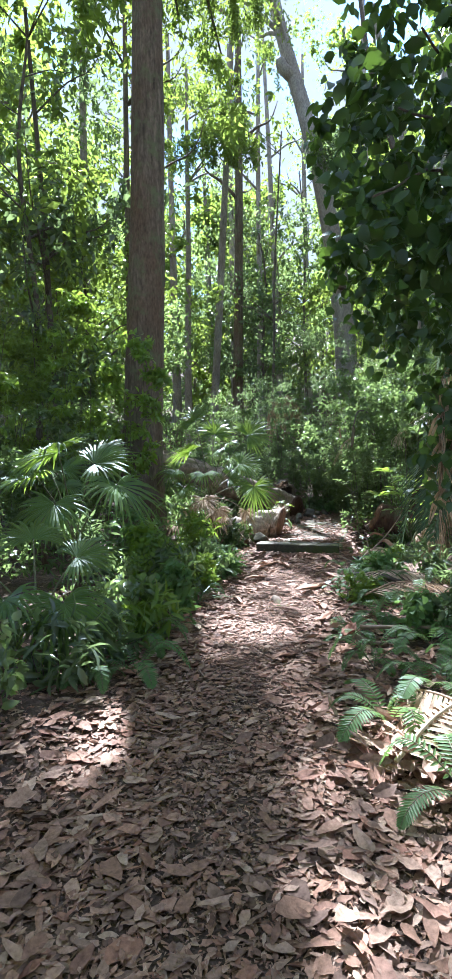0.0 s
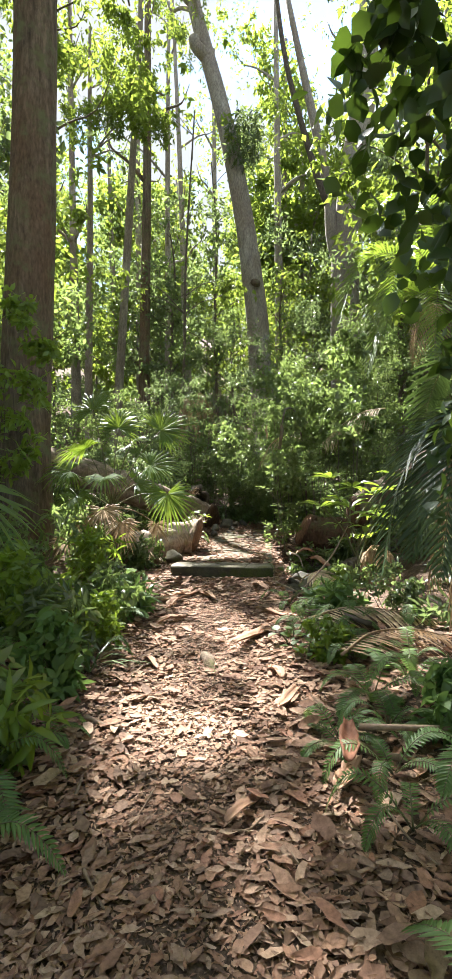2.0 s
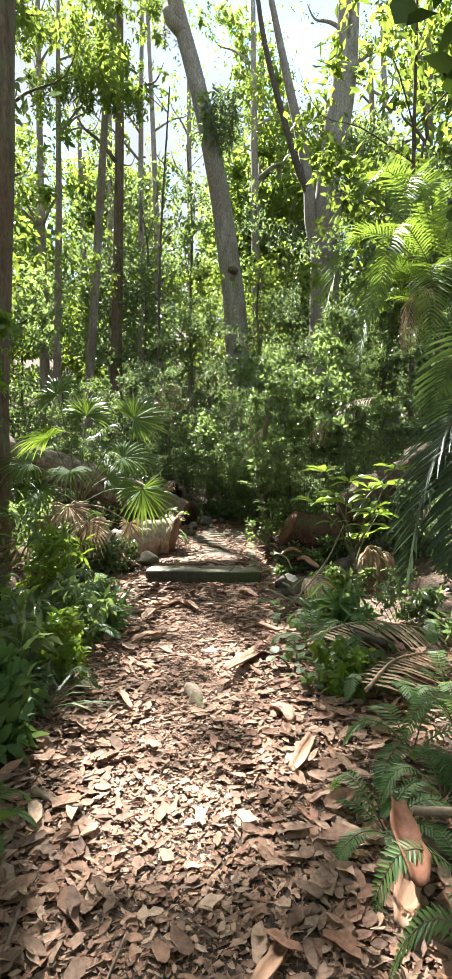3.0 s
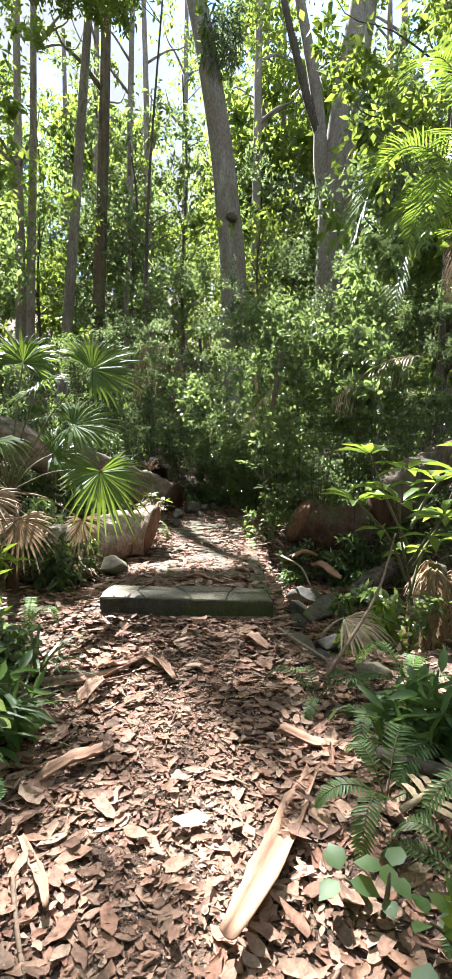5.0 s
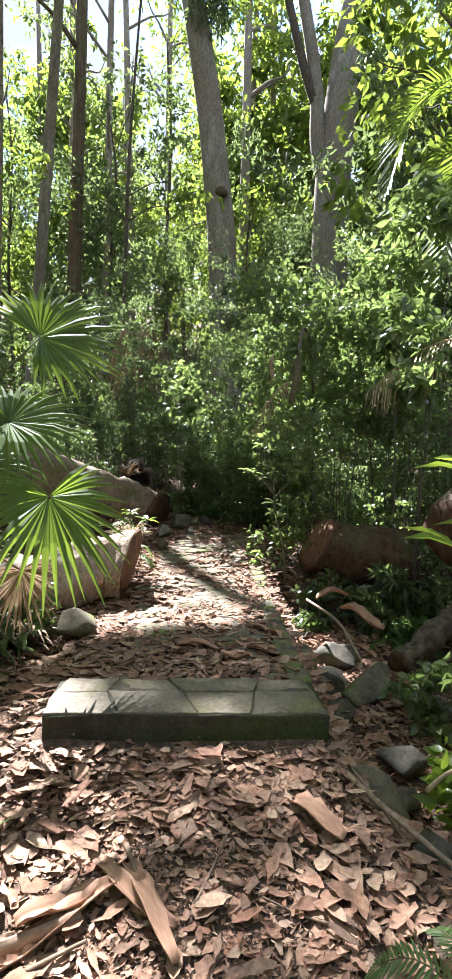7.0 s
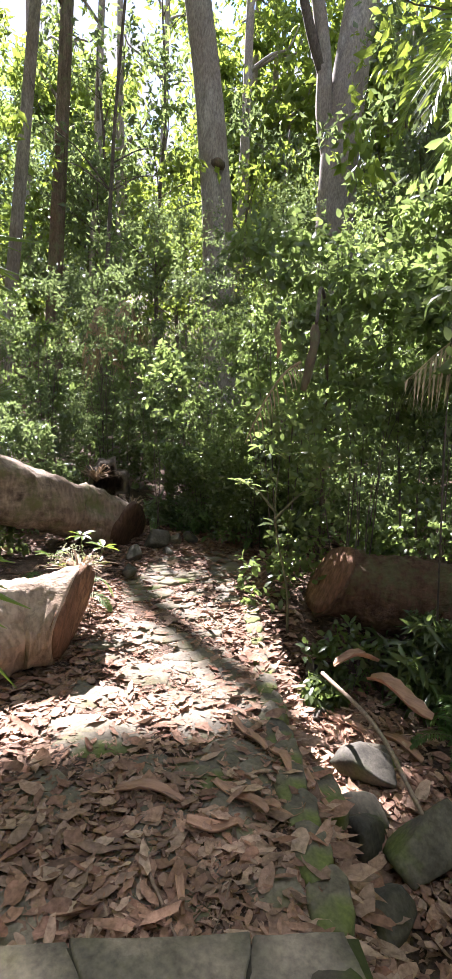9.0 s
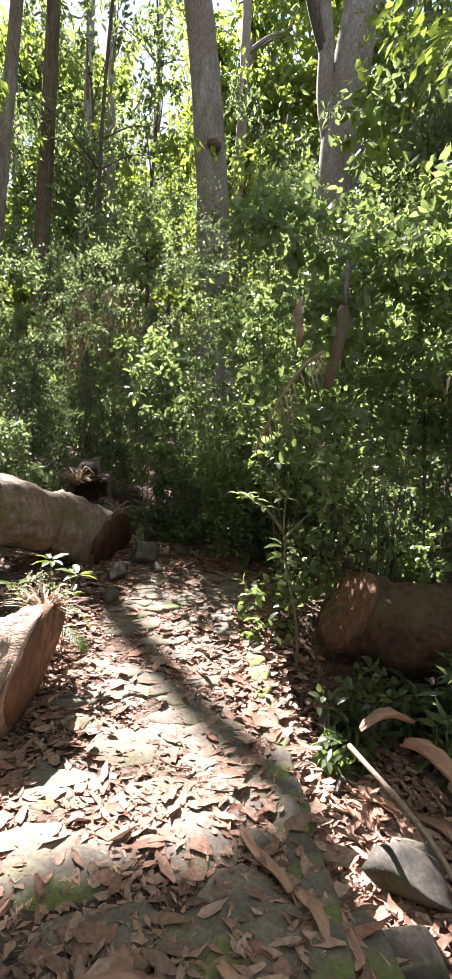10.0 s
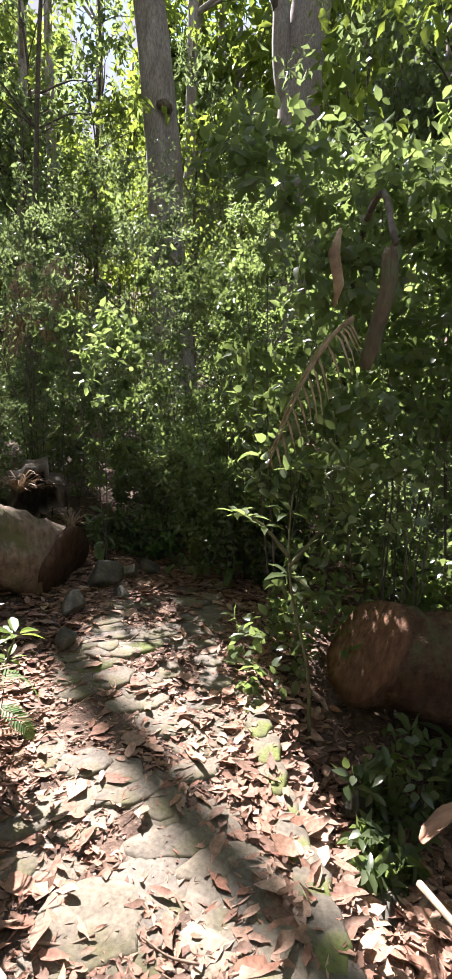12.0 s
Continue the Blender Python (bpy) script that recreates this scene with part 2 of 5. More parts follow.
def part(name, me, mat, parent=None, label=""):
    if isinstance(me, Geo):
        me = me.mesh(name)
    if not me.materials:
        me.materials.append(mat)
    ob = new(name, me)
    if parent is not None:
        ob.parent = parent
    return tagged(ob, label)


def empty(name, label, category, group="", at=(0, 0, 0)):
    ob = new(name)
    ob.location = at
    ob.empty_display_size = 0.1
    return tagged(ob, label, category, group)


def tube(points, radii, n=10, wobble=0.0, cap=True, seed=0.0, rate=0.25):
    """A swept round body through the points."""
    pts = [Vector(p) for p in points]
    verts, faces = [], []
    side = None
    for i, p in enumerate(pts):
        d = (pts[min(i + 1, len(pts) - 1)] - pts[max(i - 1, 0)]).normalized()
        if side is None:
            side = d.orthogonal().normalized()
        side = (side - d * side.dot(d)).normalized()
        up = d.cross(side)
        for j in range(n):
            a = 2 * math.pi * j / n
            r = radii[i]
            q = side * math.cos(a) + up * math.sin(a)
            if wobble:
                r *= 1 + wobble * noise.noise(Vector((math.cos(a) * 1.3, math.sin(a) * 1.3, i * rate + seed)))
            verts.append(p + q * r)
    for i in range(len(pts) - 1):
        for j in range(n):
            a, b = i * n + j, i * n + (j + 1) % n
            faces.append((a, b, b + n, a + n))
    if cap:
        faces.append(tuple(range(n - 1, -1, -1)))
        faces.append(tuple(range(len(verts) - n, len(verts))))
    return verts, faces


def curve_points(points, steps):
    """Catmull-Rom through the points."""
    p = [Vector(q) for q in points]
    p = [p[0] * 2 - p[1], *p, p[-1] * 2 - p[-2]]
    out = []
    for i in range(1, len(p) - 2):
        for s in range(steps):
            t = s / steps
            a, b, c, d = p[i - 1:i + 3]
            out.append(0.5 * (2 * b + (c - a) * t + (2 * a - 5 * b + 4 * c - d) * t * t + (3 * b - a - 3 * c + d) * t ** 3))
    out.append(p[-2])
    return out


LEAF2 = (np.array([(0, 0, 0), (-.5, .45, .07), (0, 1, -.12), (.5, .45, .07)], float), np.array([(0, 3, 2), (0, 2, 1)]))
LEAF6 = (np.array([(0, 0, 0), (0, .5, .0), (0, 1, -.14), (-.42, .25, .06), (-.44, .6, .05), (.42, .25, .06), (.44, .6, .05)], float),
         np.array([(0, 5, 1), (1, 5, 6), (1, 6, 2), (0, 1, 3), (1, 4, 3), (1, 2, 4)]))

# a dry leaf: lance-shaped, cupped along the midrib, tip and base raised
DRY = (np.array([(0, 0, .05), (0, .3, 0), (0, .62, 0), (0, 1, .07), (-.26, .1, .06), (-.47, .32, .06), (-.42, .6, .08), (-.2, .85, .07), (.26, .1, .04), (.47, .32, .05), (.42, .6, .06), (.2, .85, .06)], float),
       np.array([(0, 8, 1), (8, 9, 1), (1, 9, 2), (9, 10, 2), (10, 11, 2), (2, 11, 3), (0, 1, 4), (4, 1, 5), (1, 2, 5), (5, 2, 6), (6, 2, 7), (2, 3, 7)]))


def leaf_mesh(name, pos, along, normal, length, width, template=LEAF2, mat=None, ragged=0.0):
    """Many separate leaves as one mesh: places, directions, faces and sizes are arrays."""
    tv, tf = template
    n = len(pos)
    tvs = tv[None] + np.random.default_rng(n).normal(0, 1, (n, len(tv), 3)) * np.array((ragged, ragged * 0.9, ragged * 0.35))
    along = along / np.linalg.norm(along, axis=1)[:, None]
    side = np.cross(along, normal)
    side /= np.linalg.norm(side, axis=1)[:, None] + 1e-9
    nor = np.cross(side, along)
    length, width = np.broadcast_to(length, n), np.broadcast_to(width, n)
    v = (pos[:, None, :] + tvs[:, :, 0, None] * side[:, None, :] * width[:, None, None]
         + tvs[:, :, 1, None] * along[:, None, :] * length[:, None, None] + tvs[:, :, 2, None] * nor[:, None, :] * length[:, None, None])
    f = (tf[None] + (np.arange(n) * len(tv))[:, None, None]).reshape(-1, 3)
    me = bpy.data.meshes.new(name)
    me.vertices.add(n * len(tv))
    me.vertices.foreach_set("co", v.astype(np.float32).ravel())
    me.loops.add(len(f) * 3)
    me.loops.foreach_set("vertex_index", f.astype(np.int32).ravel())
    me.polygons.add(len(f))
    me.polygons.foreach_set("loop_start", np.arange(0, len(f) * 3, 3, dtype=np.int32))
    me.update(calc_edges=True)
    if mat:
        me.materials.append(mat)
    return me


def unit(rng, n):
    v = rng.normal(size=(n, 3))
    return v / np.linalg.norm(v, axis=1)[:, None]


# sunlit gaps of the canopy, on the ground: x, y, radius across, radius along, and how open
SUN_GAPS = [(1.5, 10.55, 1.15, 1.5), (1.85, 11.6, 0.75, 0.8), (0.5, 4.8, 0.75, 1.9, 0.86), (-0.5, 1.5, 0.45, 0.55), (-0.05, 7.3, 0.85, 0.85), (1.2, 1.2, 0.5, 0.5), (2.0, 3.9, 0.5, 0.35), (-1.15, 4.2, 0.5, 0.5), (-1.5, 3.4, 0.9, 1.0), (2.6, 5.9, 0.5, 0.7), (3.6, 10.9, 2.2, 1.6), (1.6, 12.6, 0.6, 0.4), (0.3, 9.6, 0.9, 0.8), (3.2, 12.8, 1.9, 1.2), (2.45, 9.7, 0.3, 0.4), (0.7, 11.7, 0.9, 0.7)]


def in_sun_gap(pos):
    k = (pos[:, 2] - 0.2) / TO_SUN.z
    gx, gy = pos[:, 0] - TO_SUN.x * k, pos[:, 1] - TO_SUN.y * k
    hit = np.zeros(len(pos), bool)
    chance = np.random.default_rng(len(pos)).random(len(pos))
    for x, y, a, b, *open_share in SUN_GAPS:
        hit |= (((gx - x) / a) ** 2 + ((gy - y) / b) ** 2 < 1) & (chance < (open_share[0] if open_share else 1.0))
    # broken light over the bushes on both sides and ahead
    fleck = np.sin(gx * 2.6 + 1.3 * np.sin(gy * 1.5)) * np.sin(gy * 2.1 + 1.1 * np.sin(gx * 1.7)) > np.where(gy > 11.5, -0.45, -0.1)
    hit |= fleck & ((gy > 11.5) | (gx < -0.8) | ((gx > 2.2) & (gy > 3.5)))
    return hit & (pos[:, 2] > 3.0)


# ---- ground ----
PATH_LINE = np.array([(0.3, -30), (0.2, -2), (0.2, 1), (0.42, 3.4), (0.8, 5.8), (1.03, 7.5), (1.4, 9.5), (1.85, 11.5), (2.5, 13.5), (4.2, 15.0), (9.0, 17.0), (40, 20)])


def path_x(y):
    return np.interp(y, PATH_LINE[:, 1], PATH_LINE[:, 0])


def smooth_step(a, b, v):
    t = np.clip((v - a) / (b - a), 0, 1)
    return t * t * (3 - 2 * t)


def ground_height(x, y):
    d = x - path_x(y)
    base = np.interp(y, [-30, 0, 6.2, 7.2, 7.65, 8.2, 10.2, 11.5, 13.2, 16, 24, 60, 120], [-1.0, 0, 0, 0.07, 0.14, 0.14, 0.06, 0.15, 0.3, 0.6, 1.6, 11.0, 34.0])
    left = smooth_step(0.6, 1.6, -d) * (0.12 + 0.05 * np.sin(y * 1.7)) + smooth_step(2, 8, -d) * 0.5
    right = smooth_step(0.55, 1.6, d) * 0.08 + smooth_step(3, 9, d) * 0.7
    ditch = smooth_step(0.62, 1.05, d) * (1 - smooth_step(2.0, 3.2, d)) * smooth_step(6.4, 7.4, y) * (1 - smooth_step(10.3, 11.6, y)) * 0.55
    ditch2 = smooth_step(0.7, 1.2, -d) * (1 - smooth_step(1.6, 2.4, -d)) * smooth_step(7.0, 7.8, y) * (1 - smooth_step(9.2, 10.0, y)) * 0.2
    rough = 0.03 * np.sin(x * 3.1 + y * 1.3) * np.sin(y * 2.3 - x) + 0.012 * np.sin(x * 9 + 2 * np.sin(y * 5)) * np.sin(y * 8)
    return base + left + right - ditch - ditch2 + rough * np.clip(np.abs(d), 0.25, 1)


def hz(x, y):
    return float(ground_height(np.array([x]), np.array([y]))[0])


def build_ground():
    def axis(lo, hi, near_lo, near_hi, fine, coarse):
        return np.concatenate([np.linspace(lo, near_lo, coarse)[:-1], np.arange(near_lo, near_hi, fine), np.linspace(near_hi, hi, coarse)])
    xs, ys = axis(-150, 150, -3.5, 5, 0.07, 24), axis(-40, 260, -2, 15, 0.07, 30)
    gx, gy = np.meshgrid(xs, ys)
    z = ground_height(gx, gy)
    v = np.stack([gx, gy, z], -1).reshape(-1, 3)
    nx, ny = len(xs), len(ys)
    idx = np.arange(nx * ny).reshape(ny, nx)
    f = np.stack([idx[:-1, :-1], idx[:-1, 1:], idx[1:, 1:], idx[1:, :-1]], -1).reshape(-1, 4)
    g = Geo()
    g.v, g.f = v.tolist(), [tuple(q) for q in f.tolist()]
    ob = part("ground", g, SOIL)
    tagged(ob, "brown forest soil trodden into a narrow footpath", "ground", kind="structure")


build_ground()


# ---- trees ----
def clump_leaves(rng, centres, radii, per, length, width, droop=0.5, flat=0.7):
    """Leaves gathered in uneven clumps round the centres."""
    pos, al, no = [], [], []
    for c, r in zip(centres, radii):
        n = max(8, int(per * (r * r)))
        u = unit(rng, n) * (rng.random((n, 1)) ** 0.45) * r * np.array((1, 1, flat))
        u += 0.25 * r * np.sin(u * 5 / r + c)
        pos.append(c + u)
        a = unit(rng, n)
        a[:, 2] -= droop
        al.append(a)
        w = unit(rng, n)
        w[:, 2] += 0.8
        no.append(w)
    pos, al, no = np.concatenate(pos), np.concatenate(al), np.concatenate(no)
    n = len(pos)
    return pos, al, no, length * rng.uniform(0.6, 1.3, n), width * rng.uniform(0.7, 1.25, n)


def trunk_mesh(points, r0, r1, n=12, flare=1.0, steps=6, seed=0.0):
    pts = curve_points(points, steps)
    k = len(pts) - 1
    radii = [(r0 + (r1 - r0) * (i / k)) * (1 + flare * math.exp(-i / k * 22)) for i in range(k + 1)]
    return Geo().add(*tube(pts, radii, n, 0.12, True, seed)), pts, radii


def tree(points, r0, r1, bark, leaf, label, crowns, seed, group="forest trees", limbs=7, per=170, leaf_len=0.2, leaf_w=0.075, flare=0.35, extra=(), crown_low=0.5, name="gum_tree", spread=2.6, gaps=True, n=12):
    """A trunk through the points, limbs off its upper part, and a ragged crown of small leaves round the limbs' ends."""
    rng = np.random.default_rng(seed)
    base = Vector(points[0])
    thing = empty(name, label, "tree", group, base)
    loc = [Vector(p) - base for p in points]
    g, pts, radii = trunk_mesh(loc, r0, r1, n, flare, 6, seed * 1.7)
    part("trunk", g, bark, thing)
    centres, sizes = [], []
    k = len(pts) - 1
    for i in range(limbs):
        s = int(k * rng.uniform(crown_low, 0.97))
        a = rng.uniform(0, 2 * math.pi)
        ln = spread * rng.uniform(0.5, 1.1)
        p = pts[s]
        out = Vector((math.cos(a), math.sin(a), 0))
        bend = [p, p + out * ln * 0.45 + Vector((0, 0, ln * 0.35)), p + out * ln * 0.8 + Vector((0, 0, ln * 0.5)), p + out * ln + Vector((0, 0, ln * 0.95))]
        cp = curve_points(bend, 3)
        r = min(radii[s] * 0.5, 0.12)
        part("limb", Geo().add(*tube(cp, [r * (1 - 0.85 * j / (len(cp) - 1)) for j in range(len(cp))], 6)), bark, thing)
        for q in range(crowns):
            c = cp[rng.integers(3, len(cp))]
            centres.append(np.array(c) + rng.normal(size=3) * np.array((0.7, 0.7, 0.5)) * spread * 0.35)
            sizes.append(rng.uniform(0.5, 1.15) * spread * 0.36)
    for c in extra:
        centres.append(np.array(Vector(c[:3]) - base))
        sizes.append(c[3])
    if centres:
        pos, al, no, L, W = clump_leaves(rng, centres, sizes, per, leaf_len, leaf_w)
        if gaps:
            keep = ~in_sun_gap(pos + np.array(base))
            pos, al, no, L, W = pos[keep], al[keep], no[keep], L[keep], W[keep]
        part("crown", leaf_mesh("crown", pos, al, no, L, W, LEAF2, leaf), leaf, thing)
    return thing


def on_ground(x, y, dz=-0.15):
    return (x, y, hz(x, y) + dz)


# the trees that stand by themselves in view
SHADE_X = -2.6
# extra: leaf clumps added high up-sun to shade the path's start and right side
big = tree([on_ground(-1.86, 8.8), (-1.82, 8.8, 2.2), (-1.62, 8.8, 5.5), (-1.48, 8.85, 9.0), (-1.3, 8.9, 15), (-1.2, 9, 22)], 0.44, 0.22, ROUGH, CANOPY, "thick straight tree with rough grey-brown bark beside the path", 2, 11, "", limbs=6, crown_low=0.75, spread=3.0, n=18, flare=0.25, per=400, extra=[(-3.5 + 0.85 * i, 10.2 + 0.9 * j + 0.4 * (i % 2), 15.3 + 0.5 * ((i + j) % 3), 0.8) for i in range(6) for j in range(9 if i > 2 else 6)])
# limbs added to reach those shading clumps
for ex, ey in ((-2.6, 14.2), (-0.4, 16.6), (-1.6, 15.0), (0.3, 13.2)):
    part("limb", Geo().add(*tube([p - big.location for p in curve_points([(-1.32, 8.9, 13.6), (-1.4 + (ex + 1.4) * 0.4, 11.0, 14.9), (ex, ey, 15.6)], 4)], list(np.linspace(0.12, 0.03, 9)), 7, 0.1)), ROUGH, big)
# extra: more clumps added up-sun, shading the ground about the step
tree([on_ground(-2.85, 24), (-2.82, 24, 6.0), (-2.6, 24, 12), (-2.5, 24, 17), (-2.4, 24, 21)], 0.2, 0.06, GUM, CANOPY, "slender straight grey gum tree", 3, 12, limbs=6, crown_low=0.6, per=460, extra=[(SHADE_X + i * 0.95, 18.2 + j * 0.95 + 0.35 * (i % 2), 15.2 + 0.5 * ((i + j) % 3), 0.8) for i in range(4) for j in range(6)] + [(SHADE_X + 0.45 + i * 0.95, 20.3 + 0.6 * j, 14.6, 0.7) for i in range(4) for j in range(2)])
tree([on_ground(-1.75, 23), (-1.42, 23, 5.8), (-0.75, 23, 14), (-0.2, 23, 21), (0.0, 23, 27)], 0.22, 0.07, GUM, CANOPY, "tall slightly leaning grey gum tree", 3, 13, limbs=7, crown_low=0.65)
tree([on_ground(-0.6, 26), (-0.45, 26, 8), (-0.1, 26, 17), (0.1, 26, 25)], 0.3, 0.14, ROUGH, CANOPY_DARK, "straight brown-barked tree hung with dark leaves", 2, 14, limbs=6, crown_low=0.3, spread=2.0, extra=[(0.4, 25.7, 12.0, 1.5), (1.6, 25.5, 11.0, 1.3), (-0.9, 25.8, 13.2, 1.2)])
mid = tree([on_ground(4.9, 23, -0.3), (4.62, 23, 5.0), (4.4, 23, 9.0), (3.9, 23, 13.0), (3.25, 23, 16.5), (2.5, 23, 19.5), (1.7, 23, 23), (1.2, 23.2, 27)], 0.55, 0.22, GUM_PALE, CANOPY, "big smooth pale gum tree leaning over a bend", 3, 15, "", limbs=7, crown_low=0.75, spread=3.2, n=18, extra=[(3.4, 24.5, 19.5, 1.2), (4.6, 24.2, 21.5, 1.3), (5.6, 24.5, 19.0, 1.2), (2.6, 24.6, 17.5, 1.0), (0.6, 24, 19.5, 1.3), (5.9, 25, 16.5, 1.2), (2.2, 25, 15.5, 1.2), (3.0, 25.5, 21.5, 1.3), (4.9, 25, 17.8, 1.3), (6.6, 25.5, 18.2, 1.3), (5.2, 25.6, 14.5, 1.2), (1.2, 25, 17.0, 1.2), (2.0, 25, 21.0, 1.2), (6.8, 25.8, 22.0, 1.4), (4.0, 25.5, 23.5, 1.3)])
right = tree([on_ground(9.0, 24, -0.3), (8.75, 24, 6), (8.75, 24, 11.0), (9.2, 24, 15.5), (9.9, 24, 20), (10.3, 24, 27)], 0.78, 0.45, GUM_PALE, CANOPY, "massive pale forked gum tree draped with leafy vines", 3, 16, "", limbs=6, crown_low=0.72, spread=3.2, n=20, extra=[(8.3, 23.2, 10.6, 0.8), (9.2, 23.1, 9.0, 0.9), (8.5, 23.1, 12.6, 0.9), (9.3, 23.0, 13.8, 0.9), (8.2, 23.2, 7.8, 1.0), (7.2, 25, 17.5, 1.3), (6.6, 25.2, 20.5, 1.3), (8.2, 25.5, 19.5, 1.3), (10.8, 25, 17.5, 1.3), (11.5, 24.6, 14.8, 1.3), (10.6, 25, 20.5, 1.3), (12.5, 25, 18.5, 1.3)])
limb_base = right.location
part("limb", Geo().add(*tube([p - limb_base for p in curve_points([(8.6, 24, 10.8), (8.15, 24, 12.6), (8.0, 24, 14.8), (7.1, 24, 19), (6.3, 24, 23)], 4)], list(np.linspace(0.34, 0.12, 17)), 10, 0.1)), GUM_PALE, right)
part("limb", Geo().add(*tube([p - limb_base for p in curve_points([(8.15, 24, 13.6), (7.4, 24, 15.5), (6.2, 24, 20), (5.7, 24, 24)], 4)], list(np.linspace(0.2, 0.08, 13)), 8, 0.1)), DARK_BARK, right)
part("knot", Geo().add(*tube([Vector(p) - mid.location for p in ((4.3, 22.5, 9.7), (4.3, 22.36, 9.75))], [0.22, 0.08], 9, 0.3)), ROUGH, mid)
part("limb_stub", Geo().add(*tube([p - mid.location for p in curve_points([(2.6, 23, 19.2), (2.1, 22.8, 19.5), (1.95, 22.75, 19.9)], 3)], list(np.linspace(0.3, 0.22, 7)), 9, 0.2)), GUM_PALE, mid)

# slender trunks behind
for i, (x, y, h, r, lean, bark) in enumerate([(-4.6, 12, 14, 0.09, -0.6, DARK_BARK), (-4.0, 17, 20, 0.14, 0.4, ROUGH), (0.9, 21, 14, 0.06, 0.9, DARK_BARK), (0.6, 30, 24, 0.2, 0.6, GUM_PALE), (2.0, 33, 26, 0.22, -0.5, GUM_PALE),
        (-6.5, 20, 22, 0.22, 0.5, GUM), (-5.6, 27, 24, 0.25, 0.2, ROUGH), (7.2, 31, 26, 0.28, 0.2, GUM_PALE), (8.6, 36, 26, 0.3, 0.6, GUM_PALE), (12.5, 22, 22, 0.25, 0.3, GUM), (-1.0, 34, 25, 0.24, 0.3, GUM), (-4.6, 32, 25, 0.26, 0.2, GUM), (15, 30, 24, 0.3, -0.4, GUM_PALE), (4.2, 38, 26, 0.25, 0.3, GUM_PALE), (-9, 15, 20, 0.2, 0.4, GUM), (11, 14, 18, 0.15, 0.6, ROUGH), (7.5, 14.5, 14, 0.08, 0.4, DARK_BARK)]):
    b = on_ground(x, y)
    tree([b, (x + lean * 0.3, y, b[2] + h * 0.3), (x + lean * 0.5, y, b[2] + h * 0.6), (x + lean, y, b[2] + h)], r * 1.15, r * 0.45, bark, CANOPY, "slender forest tree with a high open crown", 5, 30 + i, limbs=7, crown_low=0.45, spread=2.9, per=130, leaf_len=0.3, leaf_w=0.14, n=9)


# big far crowns and trees to the sides and behind, copies of three
far = []
for i in range(3):
    far.append(tree([(0, 60 + 8 * i, 4), (0.3, 60 + 8 * i, 14), (0.6, 60 + 8 * i, 26)], 0.32, 0.12, GUM_PALE if i else GUM, CANOPY, "tall forest gum with a wide sunlit crown", 5, 70 + i, "far forest trees", limbs=11, crown_low=0.2, spread=4.4, per=70, leaf_len=0.58, leaf_w=0.26, gaps=False, n=8, extra=[(1.5, 60 + 8 * i, 5.5, 1.8), (-1.7, 59.5 + 8 * i, 6.5, 1.8)]))
rng = np.random.default_rng(5)
spots = [(x * 6.5 - 22 + rng.uniform(-2, 2), 42 + rng.uniform(-3, 14)) for x in range(9)] + [(x * 8.0 - 40 + rng.uniform(-2, 2), 62 + rng.uniform(-3, 10)) for x in range(11)]
# those behind the start are unseen, added to close off the light there
spots += [(10.5, 37), (14.5, 30), (-11, 8), (-12, 24), (-15, 33), (-14, 0), (13, 6), (16, 17), (18, 26), (14, -4), (-8, -10), (7, -11), (-2, -14), (1, -9)]
for i, (x, y) in enumerate(spots):
    copy_thing(far[i % 3], pose(x, y, hz(x, y) - 0.3, 0, 0, rng.uniform(0, 360)))


# middle storey: low-branched young trees, copies of three
young = []
for i in range(3):
    h = (8.5, 11.5, 14.5)[i]
    young.append(tree([(0, 30 + i, 0), (0.2, 30 + i, h * 0.4), (-0.1, 30 + i, h * 0.75), (0.2, 30 + i, h)], 0.09, 0.03, DARK_BARK, (CANOPY, UNDER_DARK, UNDER)[i], "young forest tree leafy from low down", 5, 170 + i, "young forest trees", limbs=14, crown_low=0.12, spread=2.2, per=82, leaf_len=0.28, leaf_w=0.13, gaps=False, n=7, name="young_tree"))
rng = np.random.default_rng(6)
spots = [(-9, 46), (-3.5, 47), (1.5, 45), (6.5, 46), (11.5, 45), (17, 42), (-15, 42), (21, 36), (-6, 55), (0, 56), (5, 55), (10, 54), (-12, 54), (10.2, 18.6), (13.4, 15.5), (-4.6, 14.4), (-5.0, 11.2), (-4.4, 19.5), (-6.3, 16.5), (1.0, 27), (3.2, 27.5), (6.4, 27), (-8.4, 12), (-8, 20), (-5.4, 26), (9.8, 20.5), (11.8, 25), (14.4, 22), (8.6, 29), (-0.6, 31), (4.8, 33), (2.2, 36), (-4.0, 35), (8.0, 38), (12, 34), (17, 30), (-9.4, 30), (-11.5, 18), (10.6, 15.6), (12.2, 17.5), (0.4, 38), (-7, 38)]
for i, (x, y) in enumerate(spots):
    copy_thing(young[i % 3], pose(x, y, hz(x, y) - 0.1, 0, 0, rng.uniform(0, 360)))
for i, ob in enumerate(young):
    ob.location = (-13 + 13 * i, 41, hz(-13 + 13 * i, 41) - 0.1)


